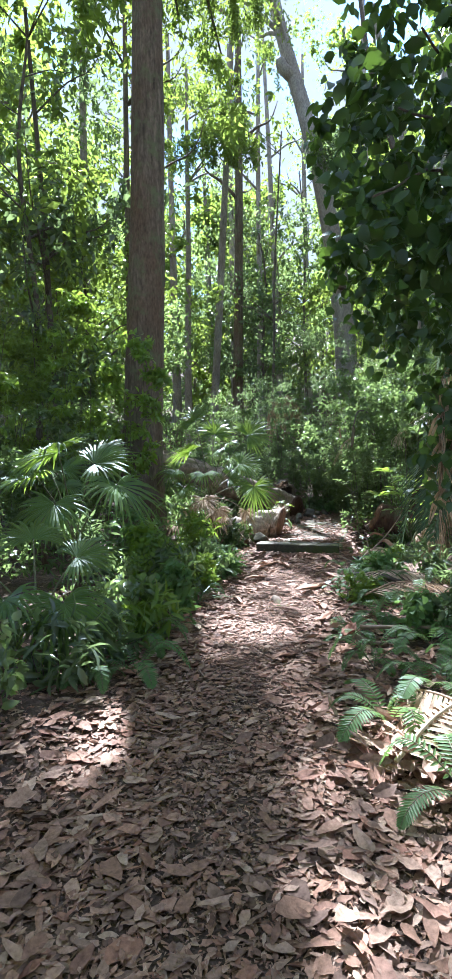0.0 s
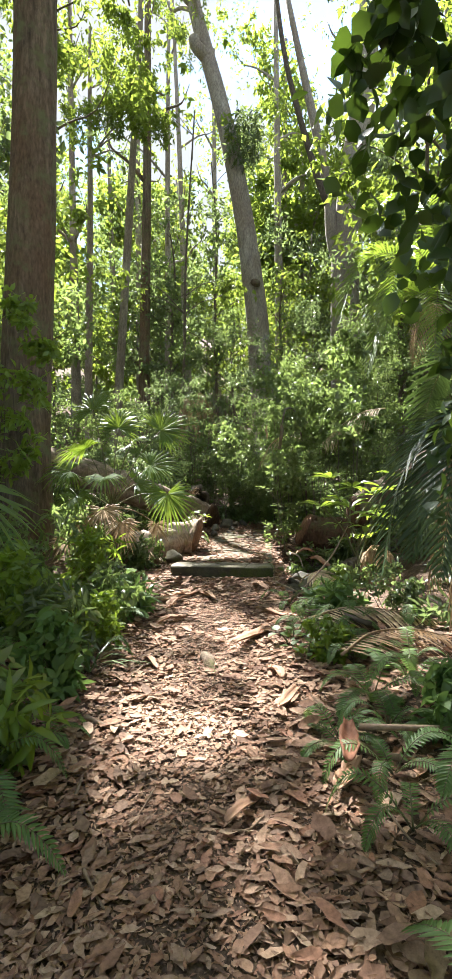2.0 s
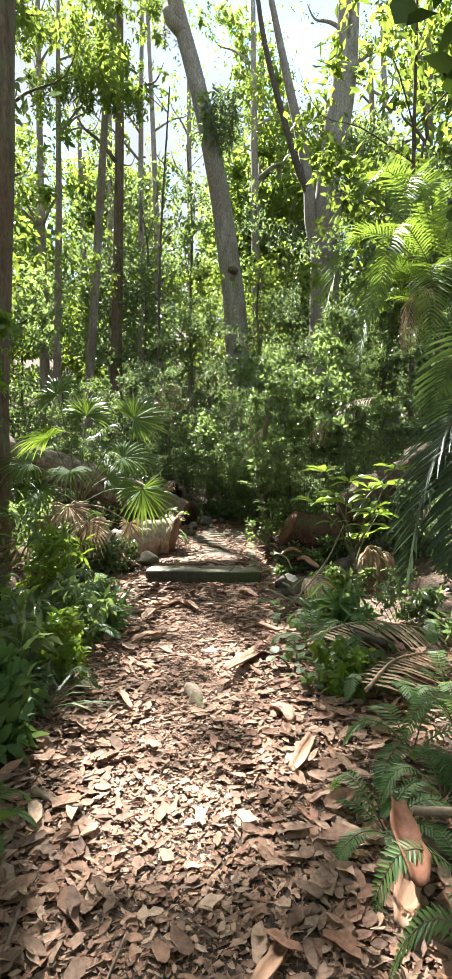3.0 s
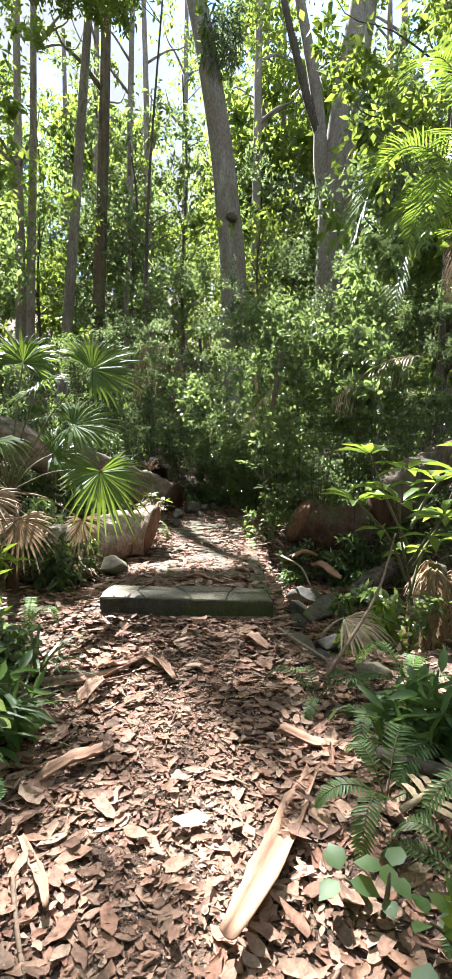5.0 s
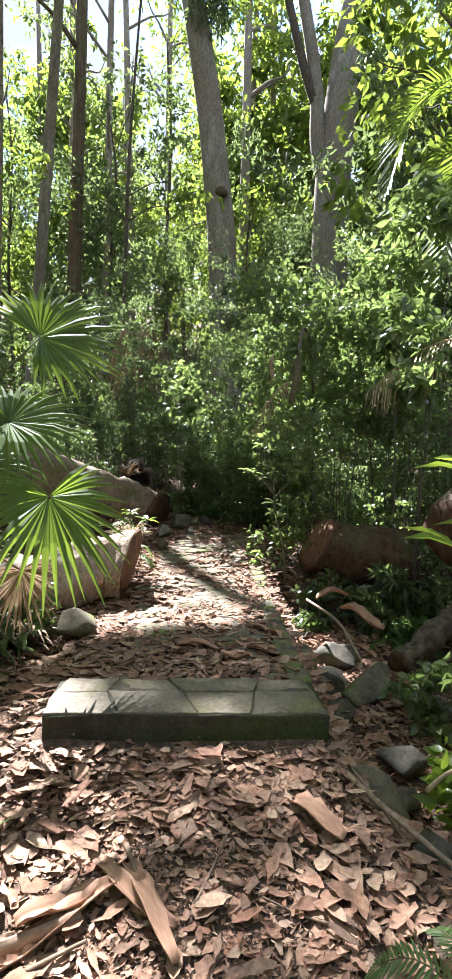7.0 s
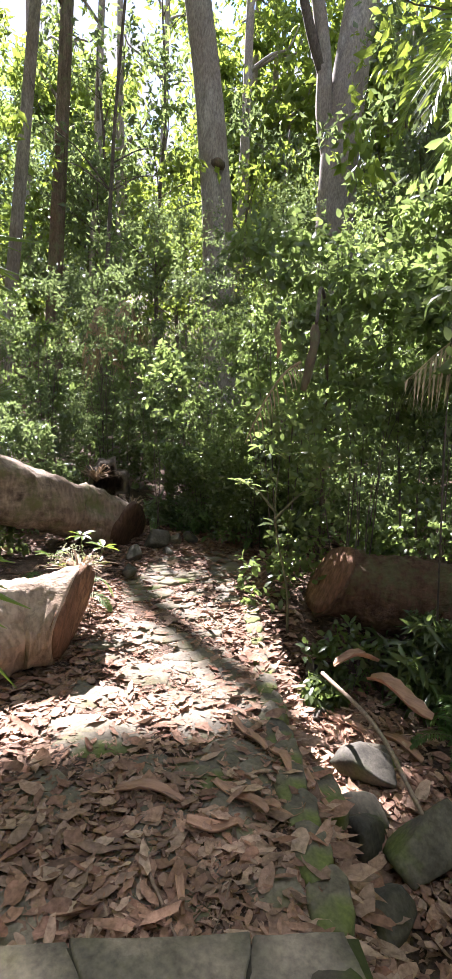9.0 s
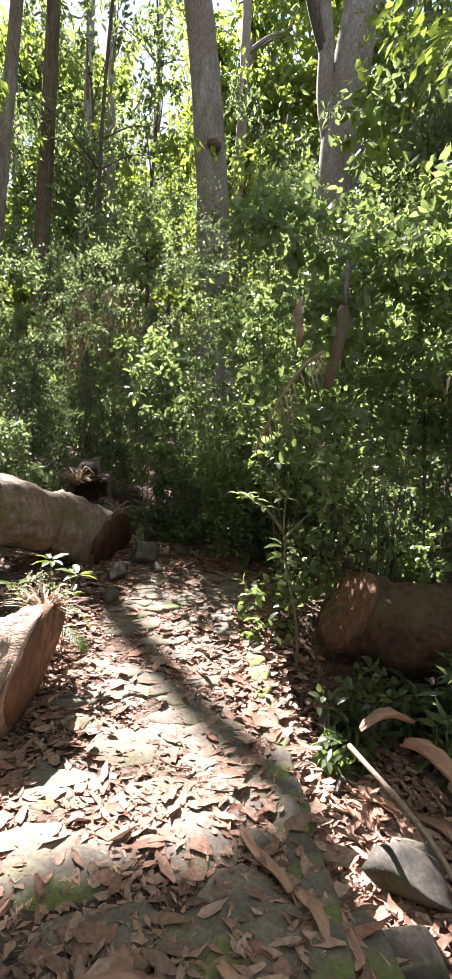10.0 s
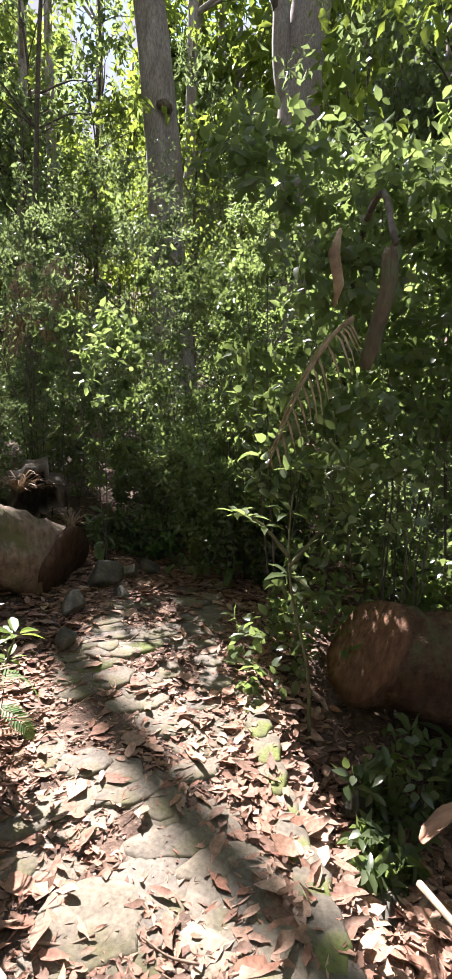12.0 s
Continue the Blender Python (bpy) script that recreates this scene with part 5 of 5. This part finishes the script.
for i in range(125):
    # the curtain that overhangs the path's edge
    u, v = rng.random(), rng.random()
    x, z = 0.98 + 1.3 * u, 1.75 + 2.5 * v
    if z < 2.5 - 0.6 * u:
        continue
    cs.append((x - VX, 1.15 + 1.35 * rng.random() - VY, z))
    rs.append(rng.uniform(0.16, 0.3))
pos, al, no, L, W = clump_leaves(rng, np.array(cs), rs, 560, 0.1, 0.078, 0.9, 1.0)
part("climber_leaves", leaf_mesh("climber_leaves", pos, al, no, L, W, LEAF6, VINE), VINE, vt, "large heart-shaped green climber leaves")
for i in range(7):
    e = Vector((1.0 + 0.17 * i - VX, 1.1 + 0.15 * i - VY, 2.6 + 0.5 * (i % 3)))
    cp = curve_points([(0, 0, 2.2 + 0.2 * i), Vector((0, 0, 2.9)).lerp(e, 0.5) + Vector((0, 0, 0.35)), e], 5)
    part("vine_stem", Geo().add(*tube(cp, list(np.linspace(0.014, 0.006, len(cp))), 6)), DARK_BARK, vt)
for i in range(5):
    a = rng.uniform(1.6, 3.6)
    o = Vector((math.cos(a), math.sin(a), 0))
    top = o * 0.2 + Vector((0, 0, rng.uniform(1.7, 2.5)))
    b, rb = feather_frond(rng, [top, top + o * 0.2 + Vector((0, 0, -0.1)), top + o * 0.3 + Vector((0, 0, -0.5)), top + o * 0.28 + Vector((0, 0, -1.0))], 20, 0.2, 0.03, 1.0, vee=-0.3)
    fr = part("dead_frond", b.mesh("dead_frond", False), STRAW, vt, "dry brown hanging frond")
    part("midrib", rb, STRAW, fr)


# ---- saplings with whorled leaves ----
def whorl_sapling(x, y, stems, seed, mat, label, leaf_len, leaf_w, z=None):
    rng = np.random.default_rng(seed)
    z = hz(x, y) if z is None else z
    thing = empty("sapling", label, "sapling", "", (x, y, z))
    pos, al, no, ll = [], [], [], []
    for pts, whorls in stems:
        cp = curve_points(pts, 5)
        part("stem", Geo().add(*tube(cp, list(np.linspace(0.012, 0.004, len(cp))), 6)), STEM, thing)
        for s, n, k in whorls:
            p = cp[min(int(s * (len(cp) - 1)), len(cp) - 1)]
            a0 = rng.uniform(0, 6.3)
            for i in range(n):
                a = a0 + 2 * math.pi * i / n + rng.uniform(-0.3, 0.3)
                d = np.array((math.cos(a), math.sin(a), rng.uniform(-0.15, 0.5)))
                pos.append(np.array(p) + d * 0.02)
                al.append(d)
                no.append(np.array((rng.uniform(-.3, .3), rng.uniform(-.3, .3), 1)))
                ll.append(leaf_len * k * rng.uniform(0.75, 1.15))
    ll = np.array(ll)
    part("leaves", leaf_mesh("leaves", np.array(pos), np.array(al), np.array(no), ll, ll * leaf_w, LEAF6, mat), mat, thing)
    return thing


whorl_sapling(2.86, 7.35, [([(0, 0, -0.05), (0.02, 0, 0.4), (-0.05, 0.05, 0.8), (-0.02, 0.05, 1.12)], [(0.55, 4, 0.7), (0.8, 6, 1), (1, 7, 1)]), ([(-0.02, 0, 0.5), (-0.15, 0, 0.75), (-0.36, 0.03, 0.95)], [(0.6, 4, 0.8), (1, 7, 1)]), ([(0, 0, 0.55), (0.15, -0.05, 0.8), (0.28, -0.08, 1.1)], [(0.6, 5, 0.9), (1, 7, 1.0)]), ([(0, 0, 0.4), (0.14, 0.1, 0.62), (0.33, 0.15, 0.85)], [(0.6, 4, 0.9), (1, 7, 0.9)]), ([(-0.02, 0, 0.7), (-0.12, 0.1, 0.95), (-0.2, 0.18, 1.2)], [(0.6, 4, 0.9), (1, 7, 0.9)]), ([(0, 0, 0.6), (0.02, -0.14, 0.75), (0.05, -0.28, 0.9)], [(0.6, 4, 0.9), (1, 6, 0.9)]), ([(0, 0, 0.8), (0.2, 0.1, 1.0), (0.5, 0.15, 1.22)], [(0.6, 4, 0.9), (1, 6, 1.0)])], 501, BRIGHT, "young sapling with whorls of glossy light-green leaves", 0.23, 0.36).scale = (1.3, 1.3, 1.5)
whorl_sapling(2.55, 10.95, [([(0.12, -0.1, -0.05), (0.1, -0.08, 0.35), (0.03, 0, 0.75), (0.0, 0.02, 1.1), (0.02, 0, 1.5)], [(0.62, 5, 1.1), (0.85, 5, 0.9), (1, 6, 0.9)]), ([(0.0, 0, 0.95), (0.2, 0, 1.15), (0.4, 0.05, 1.25)], [(0.5, 4, 0.8), (0.8, 5, 0.9), (1, 5, 0.9)]), ([(0.0, 0, 1.0), (-0.18, 0, 1.2), (-0.33, 0, 1.27)], [(0.5, 4, 0.8), (0.8, 5, 0.9), (1, 5, 0.9)])], 502, UNDER, "thin crooked sapling with a few bright leaves beside the paving", 0.14, 0.38)
whorl_sapling(0.88, 11.0, [([(0, 0, -0.05), (0.03, 0, 0.25), (0.02, 0, 0.5)], [(0.6, 5, 0.8), (1, 8, 1)]), ([(0, 0, 0), (0.12, -0.05, 0.2), (0.2, -0.1, 0.42)], [(0.7, 6, 0.8), (1, 8, 1)]), ([(0, 0, 0), (-0.1, -0.05, 0.2), (-0.2, -0.1, 0.36)], [(0.7, 6, 0.8), (1, 8, 1)])], 503, BRIGHT, "small bright-leaved plant growing by the log", 0.12, 0.42, 0.3)

# ---- epiphyte, hanging fronds ----
rng = np.random.default_rng(61)
epi = empty("epiphyte", "dark clump of fern growing on the leaning gum trunk", "epiphyte", "", (3.75, 22.4, 15.5))
pos, al, no, L, W = clump_leaves(rng, np.array([(0, 0, 0), (0.3, -0.1, 0.5), (0.2, 0, -0.6), (0.5, 0, 0.9), (0.55, 0, -0.1)]), [0.75, 0.7, 0.5, 0.5, 0.5], 420, 0.34, 0.07, 0.8, 1.1)
part("clump", leaf_mesh("clump", pos, al, no, L, W, LEAF2, UNDER_DARK), UNDER_DARK, epi)


def hanging_frond(points, mat, label, count=26, leaflet=0.4, seed=0, sag=1.3, width=0.022):
    rng = np.random.default_rng(seed)
    base = Vector(points[0])
    thing = empty("dead_palm_frond", label, "palm frond", "dead palm fronds", base)
    b, rb = feather_frond(rng, [Vector(p) - base for p in points], count, leaflet, width, sag, 0.05, 0.012, -0.25, 0.08)
    part("blade", b.mesh("blade", False), mat, thing)
    part("midrib", rb, mat, thing)


hanging_frond([(4.45, 10.0, 2.72), (4.05, 10.1, 2.66), (3.65, 10.2, 2.42), (3.3, 10.25, 2.1)], STRAW_PALE, "bleached dead palm frond hanging limp from branches", 26, 0.45, 1, 0.9, 0.024)
hanging_frond([(2.45, 10.25, 2.2), (2.3, 10.15, 2.1), (2.15, 10.1, 1.9), (2.0, 10.05, 1.6)], STRAW, "dry brown frond hanging in the bush", 18, 0.15, 2, 0.8, 0.01)
hanging_frond([(1.35, 17.0, 4.1), (1.5, 16.8, 4.15), (1.6, 16.7, 3.9), (1.65, 16.7, 3.3)], STRAW, "dry brown frond hanging in the bush", 26, 0.7, 3, 1.4, 0.05)
hanging_frond([(1.05, 17.0, 4.1), (1.1, 16.8, 4.0), (1.15, 16.7, 3.7), (1.15, 16.7, 3.2)], STRAW, "dry brown frond hanging in the bush", 26, 0.6, 4, 1.4, 0.05)
dead_fan = empty("dead_palm_leaf", "bleached dead fan leaf lying over the rocks", "palm frond", "dead palm fronds", (1.95, 6.95, 0.1))
blade_geo, stalk_geo = fan_leaf(np.random.default_rng(55), (0.14, -0.06, 0.13), -48, -16, 8, 0.44, 0.55, 22, 70)
part("blade", blade_geo.mesh("blade", False), STRAW_PALE, dead_fan)
part("leaf_stalk", stalk_geo, STRAW_PALE, dead_fan)
hanging_frond([(1.5, 5.0, 0.16), (1.9, 5.1, 0.22), (2.3, 5.0, 0.2), (2.7, 4.8, 0.12)], STRAW_PALE, "dead palm frond lying on the fern bank", 30, 0.4, 6, 0.3, 0.03)
hanging_frond([(1.45, 3.9, 0.2), (1.8, 4.2, 0.25), (2.2, 4.3, 0.22), (2.6, 4.3, 0.1)], STRAW, "dead palm frond lying on the fern bank", 30, 0.4, 7, 0.3, 0.03)

sk = empty("dead_palm_stump", "stump wrapped in a skirt of dry straw-coloured palm leaves", "stump", "", (3.2, 7.5, hz(3.2, 7.5)))
part("stump", Geo().add(*tube([(0, 0, -0.1), (0, 0, 0.5), (0.02, 0, 1.0)], [0.2, 0.17, 0.1], 12, 0.2)), ROUGH, sk)
sk.scale = (0.75, 0.75, 0.75)
rng = np.random.default_rng(44)
for i in range(13):
    a = 2 * math.pi * i / 13 + rng.uniform(-0.2, 0.2)
    o = Vector((math.cos(a), math.sin(a), 0))
    top = o * 0.08 + Vector((0, 0, rng.uniform(0.8, 1.1)))
    b, rb = feather_frond(rng, [top, top + o * 0.14 + Vector((0, 0, 0.03)), top + o * 0.24 + Vector((0, 0, -0.4)), top + o * 0.26 + Vector((0, 0, -0.85))], 18, 0.26, 0.03, 1.0, vee=-0.3, forward=1.2)
    fr = part("dead_frond", b.mesh("dead_frond", False), STRAW, sk)
    part("midrib", rb, STRAW, fr)


# ---- leaf litter, shed bark, sticks ----
rng = np.random.default_rng(90)


def scatter(n, share, seed, centre, spread, size, template, name, label, lift, tilt, bare, spot=None):
    """Fallen leaves over the path and its sides, or about one spot."""
    rng = np.random.default_rng(seed)
    near = int(n * share)
    y = np.concatenate([rng.uniform(-0.8, 13.8, near), rng.uniform(-1.0, 17.0, n - near)])
    x = path_x(y) + np.concatenate([rng.normal(0, centre, near), rng.normal(0, spread, n - near)])
    if spot:
        x, y = rng.normal(spot[0], centre, n), rng.normal(spot[1], spread, n)
    keep = ~((np.abs(y - 7.68 + 0.14 * (x - 1.02)) < 0.25) & (np.abs(x - 1.02) < 0.74) & (rng.random(n) < 0.95))
    patchy = 0.5 + 0.5 * np.sin(x * 4.3 + 1.7 * np.sin(y * 2.1)) * np.sin(y * 3.7 + x)
    thin = (y > 8.7) & (y < 12.6) & (np.abs(x - path_x(y)) < 0.52) & (rng.random(n) < bare * (0.6 + 0.5 * patchy))
    x, y = x[keep & ~thin], y[keep & ~thin]
    n = len(x)
    trod = np.exp(-((x - path_x(y)) / 0.4) ** 2) * (y < 7.0)
    pos = np.stack([x, y, ground_height(x, y) + rng.uniform(0.0, lift, n)], -1)
    a = rng.uniform(0, 2 * math.pi, n)
    tilt = tilt * (1 - 0.5 * trod)
    al = np.stack([np.cos(a), np.sin(a), rng.normal(0, 1, n) * tilt], -1)
    no = np.stack([rng.normal(0, 1.4, n) * tilt, rng.normal(0, 1.4, n) * tilt, np.ones(n)], -1)
    L = np.clip(rng.lognormal(size, 0.45, n) * (1 - 0.45 * trod), 0.012, 0.15)
    ob = part(name, leaf_mesh(name, pos, al, no, L, L * rng.uniform(0.26, 0.6, n), template, LITTER, 0.075 if template is DRY else 0.18), LITTER)
    tagged(ob, label, "leaf litter", kind="stuff")


scatter(36000, 0.75, 90, 0.72, 1.9, -2.72, DRY, "leaf_litter", "thick layer of dry brown fallen leaves over the path", 0.024, 0.11, 0.9)
scatter(100000, 0.87, 92, 0.55, 1.6, -3.4, LEAF2, "leaf_fragments", "crumbled brown leaf fragments trodden into the path", 0.012, 0.12, 0.7)
scatter(4600, 1.0, 94, 0.28, 0.8, -2.7, DRY, "gully_litter", "drift of reddish-brown leaves in the gully below the kerb", 0.05, 0.2, 0.0, (2.62, 9.5))
rng = np.random.default_rng(93)


def bark_strip(x, y, length, width, turn, seed, curl=0.5, lift=0.03, mat=None, z=None, bend=0.1):
    """A curled strip of shed bark."""
    g = Geo()
    nu, nv = 12, 5
    th = 0.006
    for layer in (0, 1):
        v = []
        for i in range(nu):
            s = i / (nu - 1)
            w = width * (0.18 + 0.82 * math.sin(math.pi * (0.1 + s * 0.83)) ** 0.6) * (1 + 0.2 * noise.noise(Vector((s * 4, seed, 0))))
            for j in range(nv):
                q = j / (nv - 1) * 2 - 1
                q *= 1 + 0.35 * noise.noise(Vector((s * 7 + 3 * seed, q * 2, 5)))
                v.append((q * w / 2 + bend * math.sin(s * 3 + seed) * length * 0.5, (s - 0.5) * length, curl * w * 0.5 * q * q + lift * math.sin(s * 5 + seed) + th * layer))
        f = [(i * nv + j, i * nv + j + 1, (i + 1) * nv + j + 1, (i + 1) * nv + j) for i in range(nu - 1) for j in range(nv - 1)]
        g.add(v, f if layer else [q[::-1] for q in f])
    k = nu * nv
    rim = [j for j in range(nv)] + [i * nv + nv - 1 for i in range(1, nu)] + [(nu - 1) * nv + j for j in range(nv - 2, -1, -1)] + [i * nv for i in range(nu - 2, 0, -1)]
    g.f += [(rim[i], rim[(i + 1) % len(rim)], rim[(i + 1) % len(rim)] + k, rim[i] + k) for i in range(len(rim))]
    ob = part("bark_strip", g, mat or BARK_STRIP)
    ob.matrix_basis = pose(x, y, (hz(x, y) if z is None else z) + 0.03, rng.uniform(-4, 4), rng.uniform(-6, 6), turn)
    return tagged(ob, "curled strip of shed brown bark on the litter", "bark", "shed bark strips")


# x, y, length, width, turn
STRIPS = [(0.32, 5.72, 0.34, 0.13, -53), (1.4, 5.7, 0.26, 0.12, -126), (0.44, 6.62, 0.47, 0.13, -61), (0.34, 6.38, 0.27, 0.16, -31), (0.76, 6.69, 0.43, 0.1, -159), (0.72, 6.74, 0.37, 0.1, -145), (1.08, 5.09, 0.86, 0.17, -40), (0.23, 5.11, 0.36, 0.06, -161), (1.03, 4.09, 0.24, 0.15, -171), (0.14, 4.5, 0.3, 0.07, -157), (0.57, 2.59, 0.28, 0.08, -39), (1.08, 2.76, 0.32, 0.14, -41), (1.68, 8.44, 0.21, 0.14, -145), (1.86, 8.74, 0.25, 0.13, -171), (1.98, 8.77, 0.65, 0.1, -173), (2.79, 9.38, 0.76, 0.2, 171), (1.46, 8.36, 0.24, 0.15, -107), (1.6, 8.5, 0.39, 0.13, -151), (1.3, 8.12, 0.27, 0.07, -176), (1.44, 6.91, 0.24, 0.14, -152), (0.48, 6.72, 0.24, 0.13, -68)]
for i, (x, y, L, w, t) in enumerate(STRIPS):
    bark_strip(x, y, L * (1.1 if y < 8 else 0.8), w * (0.6 if y < 8 else 0.4), t, i * 1.3, 0.7, 0.02)


for i, (x, y, L, w, t) in enumerate([(2.84, 9.72, 0.34, 0.07, 35), (2.95, 9.5, 0.4, 0.08, 20), (1.78, 9.0, 0.34, 0.045, 8), (2.04, 8.82, 0.4, 0.06, 12), (2.3, 9.1, 0.36, 0.04, 5), (2.35, 9.5, 0.3, 0.04, -15), (2.5, 9.8, 0.34, 0.05, 12), (1.25, 8.6, 0.3, 0.05, 70), (1.9, 10.6, 0.2, 0.035, 5)]):
    bark_strip(x, y, L, w, t, i * 2.1 + 60, 0.9, 0.02)


def stick(p, q, r, seed, mat=None, label="dead brown stick lying on the litter", sag=0.02):
    a, b = Vector(p), Vector(q)
    m = (a + b) / 2 + Vector((rngs.uniform(-1, 1), rngs.uniform(-1, 1), 0)) * (b - a).length * 0.05 - Vector((0, 0, sag))
    cp = [v - a for v in curve_points([a, m, b], 5)]
    ob = part("stick", Geo().add(*tube(cp, list(np.linspace(r, r * 0.6, len(cp))), 7, 0.2, True, seed)), mat or STICK)
    ob.location = a
    return tagged(ob, label, "stick", "dead sticks")


rngs = np.random.default_rng(91)
STICKS = [(0.16, 5.13, 0.31, 4.62, 0.01), (-0.23, 3.61, -0.01, 3.45, 0.02), (0.03, 6.49, 0.55, 6.68, 0.03), (0.7, 6.93, 0.84, 6.46, 0.01), (1.19, 3.05, 1.41, 2.83, 0.03), (-0.16, 2.7, -0.15, 2.93, 0.01), (1.72, 7.34, 1.75, 6.76, 0.01), (0.06, 6.46, 0.57, 6.59, 0.01)]
for i, (x0, y0, x1, y1, r) in enumerate(STICKS):
    stick((x0, y0, hz(x0, y0) + 0.03), (x1, y1, hz(x1, y1) + 0.03), r, i)
stick((2.47, 9.65, 0.12), (2.38, 8.4, 0.06), 0.014, 50, CANE, "long pale dead cane leaning over the creek rocks", -0.05)
stick((1.72, 6.3, 0.06), (2.75, 7.4, 0.75), 0.012, 51, STICK, "thin dead branch leaning over the gully", 0)
stick((1.66, 7.15, 0.1), (1.95, 6.3, 0.04), 0.014, 52, CANE, "pale dead cane beside the step", 0)
for i in range(60):
    yy = rngs.uniform(0.3, 12.5)
    xx = float(path_x(np.array([yy]))[0]) + rngs.normal(0, 0.85)
    a, L = rngs.uniform(0, 6.3), rngs.uniform(0.15, 0.5)
    x1, y1 = xx + math.cos(a) * L, yy + math.sin(a) * L
    if abs((yy + y1) / 2 - 7.5) > 0.5:
        stick((xx, yy, hz(xx, yy) + 0.03), (x1, y1, hz(x1, y1) + 0.03), rngs.uniform(0.003, 0.007), 100 + i)

# a short half-buried billet with a mossy foot, lying in the path
billet = empty("wood_billet", "short weathered grey wood billet sunk in the path", "wood", "", (0.58, 4.5, hz(0.58, 4.5) - 0.022))
part("wood", Geo().add(*tube(curve_points([(0.02, -0.17, -0.01), (0.0, -0.05, 0.02), (-0.01, 0.08, 0.025), (-0.02, 0.17, 0.0)], 5), [0.024, 0.034, 0.042, 0.046, 0.05, 0.05, 0.05, 0.048, 0.05, 0.052, 0.05, 0.05, 0.048, 0.044, 0.038, 0.022], 14, 0.3)), LOG_BARK, billet)
mrng = np.random.default_rng(8)
mpos = np.stack([mrng.normal(0.02, 0.05, 160), mrng.normal(-0.2, 0.03, 160), mrng.uniform(0.0, 0.03, 160)], -1)
part("moss", leaf_mesh("moss", mpos, unit(mrng, 160) + np.array((0, 0, 0.6)), unit(mrng, 160), 0.02, 0.008, LEAF2, FERN), FERN, billet, "tuft of green moss")

# the pile of large dead leaves and fronds at the path's edge
scatter(420, 1.0, 95, 0.26, 0.26, -2.1, DRY, "dead_leaf_pile", "heap of large pale dead leaves under the ferns", 0.1, 0.35, 0.0, (1.25, 1.2))
hanging_frond([(1.0, 0.95, 0.1), (1.25, 1.15, 0.22), (1.5, 1.3, 0.24), (1.8, 1.4, 0.1)], STRAW_PALE, "dead palm frond lying on the leaf heap", 24, 0.3, 8, 0.4, 0.03)
hanging_frond([(1.15, 1.75, 0.08), (1.3, 1.5, 0.2), (1.42, 1.2, 0.22), (1.5, 0.85, 0.08)], STRAW, "dead palm frond lying on the leaf heap", 24, 0.28, 9, 0.4, 0.03)
stick((1.22, 2.98, 0.14), (2.15, 2.75, 0.2), 0.018, 53, STICK, "brown dead palm stalk lying on the ferns", 0)
bark_strip(1.1, 2.8, 0.42, 0.09, -25, 7.7, 0.9, 0.03, STRAW_RED, 0.12)
bark_strip(1.0, 3.6, 0.36, 0.07, -38, 8.7, 0.9, 0.02)
scatter(2400, 0.9, 96, 0.95, 1.5, -2.25, DRY, "broad_leaves", "large broad dry leaves lying along the path's edges", 0.04, 0.2, 0.9)
stick((1.62, 5.4, 0.12), (2.02, 4.8, 0.14), 0.036, 54, DARK_BARK, "dark crooked fallen branch among the ferns", -0.04)
for i, (x, y) in enumerate([(1.3, 4.75), (1.47, 4.55), (1.55, 4.25), (1.32, 4.35), (-0.35, 4.45)]):
    whorl_sapling(x, y, [([(0, 0, -0.02), (0.02, 0, 0.08), (0.03, 0.01, 0.14)], [(0.5, 2, 0.8), (1, 3, 1)]), ([(0, 0, -0.02), (-0.05, 0.03, 0.07), (-0.1, 0.05, 0.11)], [(1, 3, 1)])], 600 + i, FERN, "small seedling with round soft green leaves", 0.085, 0.85)
strappy(0.9, 10.5, 60, 0.34, 418, STRAW, "tuft of dry straw leaves hanging over the log's end", 0.5, 0.014)
bark_strip(3.02, 9.62, 0.5, 0.13, 32, 4.4, 0.9, 0.04, None, -0.1, 0.18)
bark_strip(2.82, 9.86, 0.34, 0.08, 98, 5.4, 0.9, 0.03, None, 0.06, 0.1)
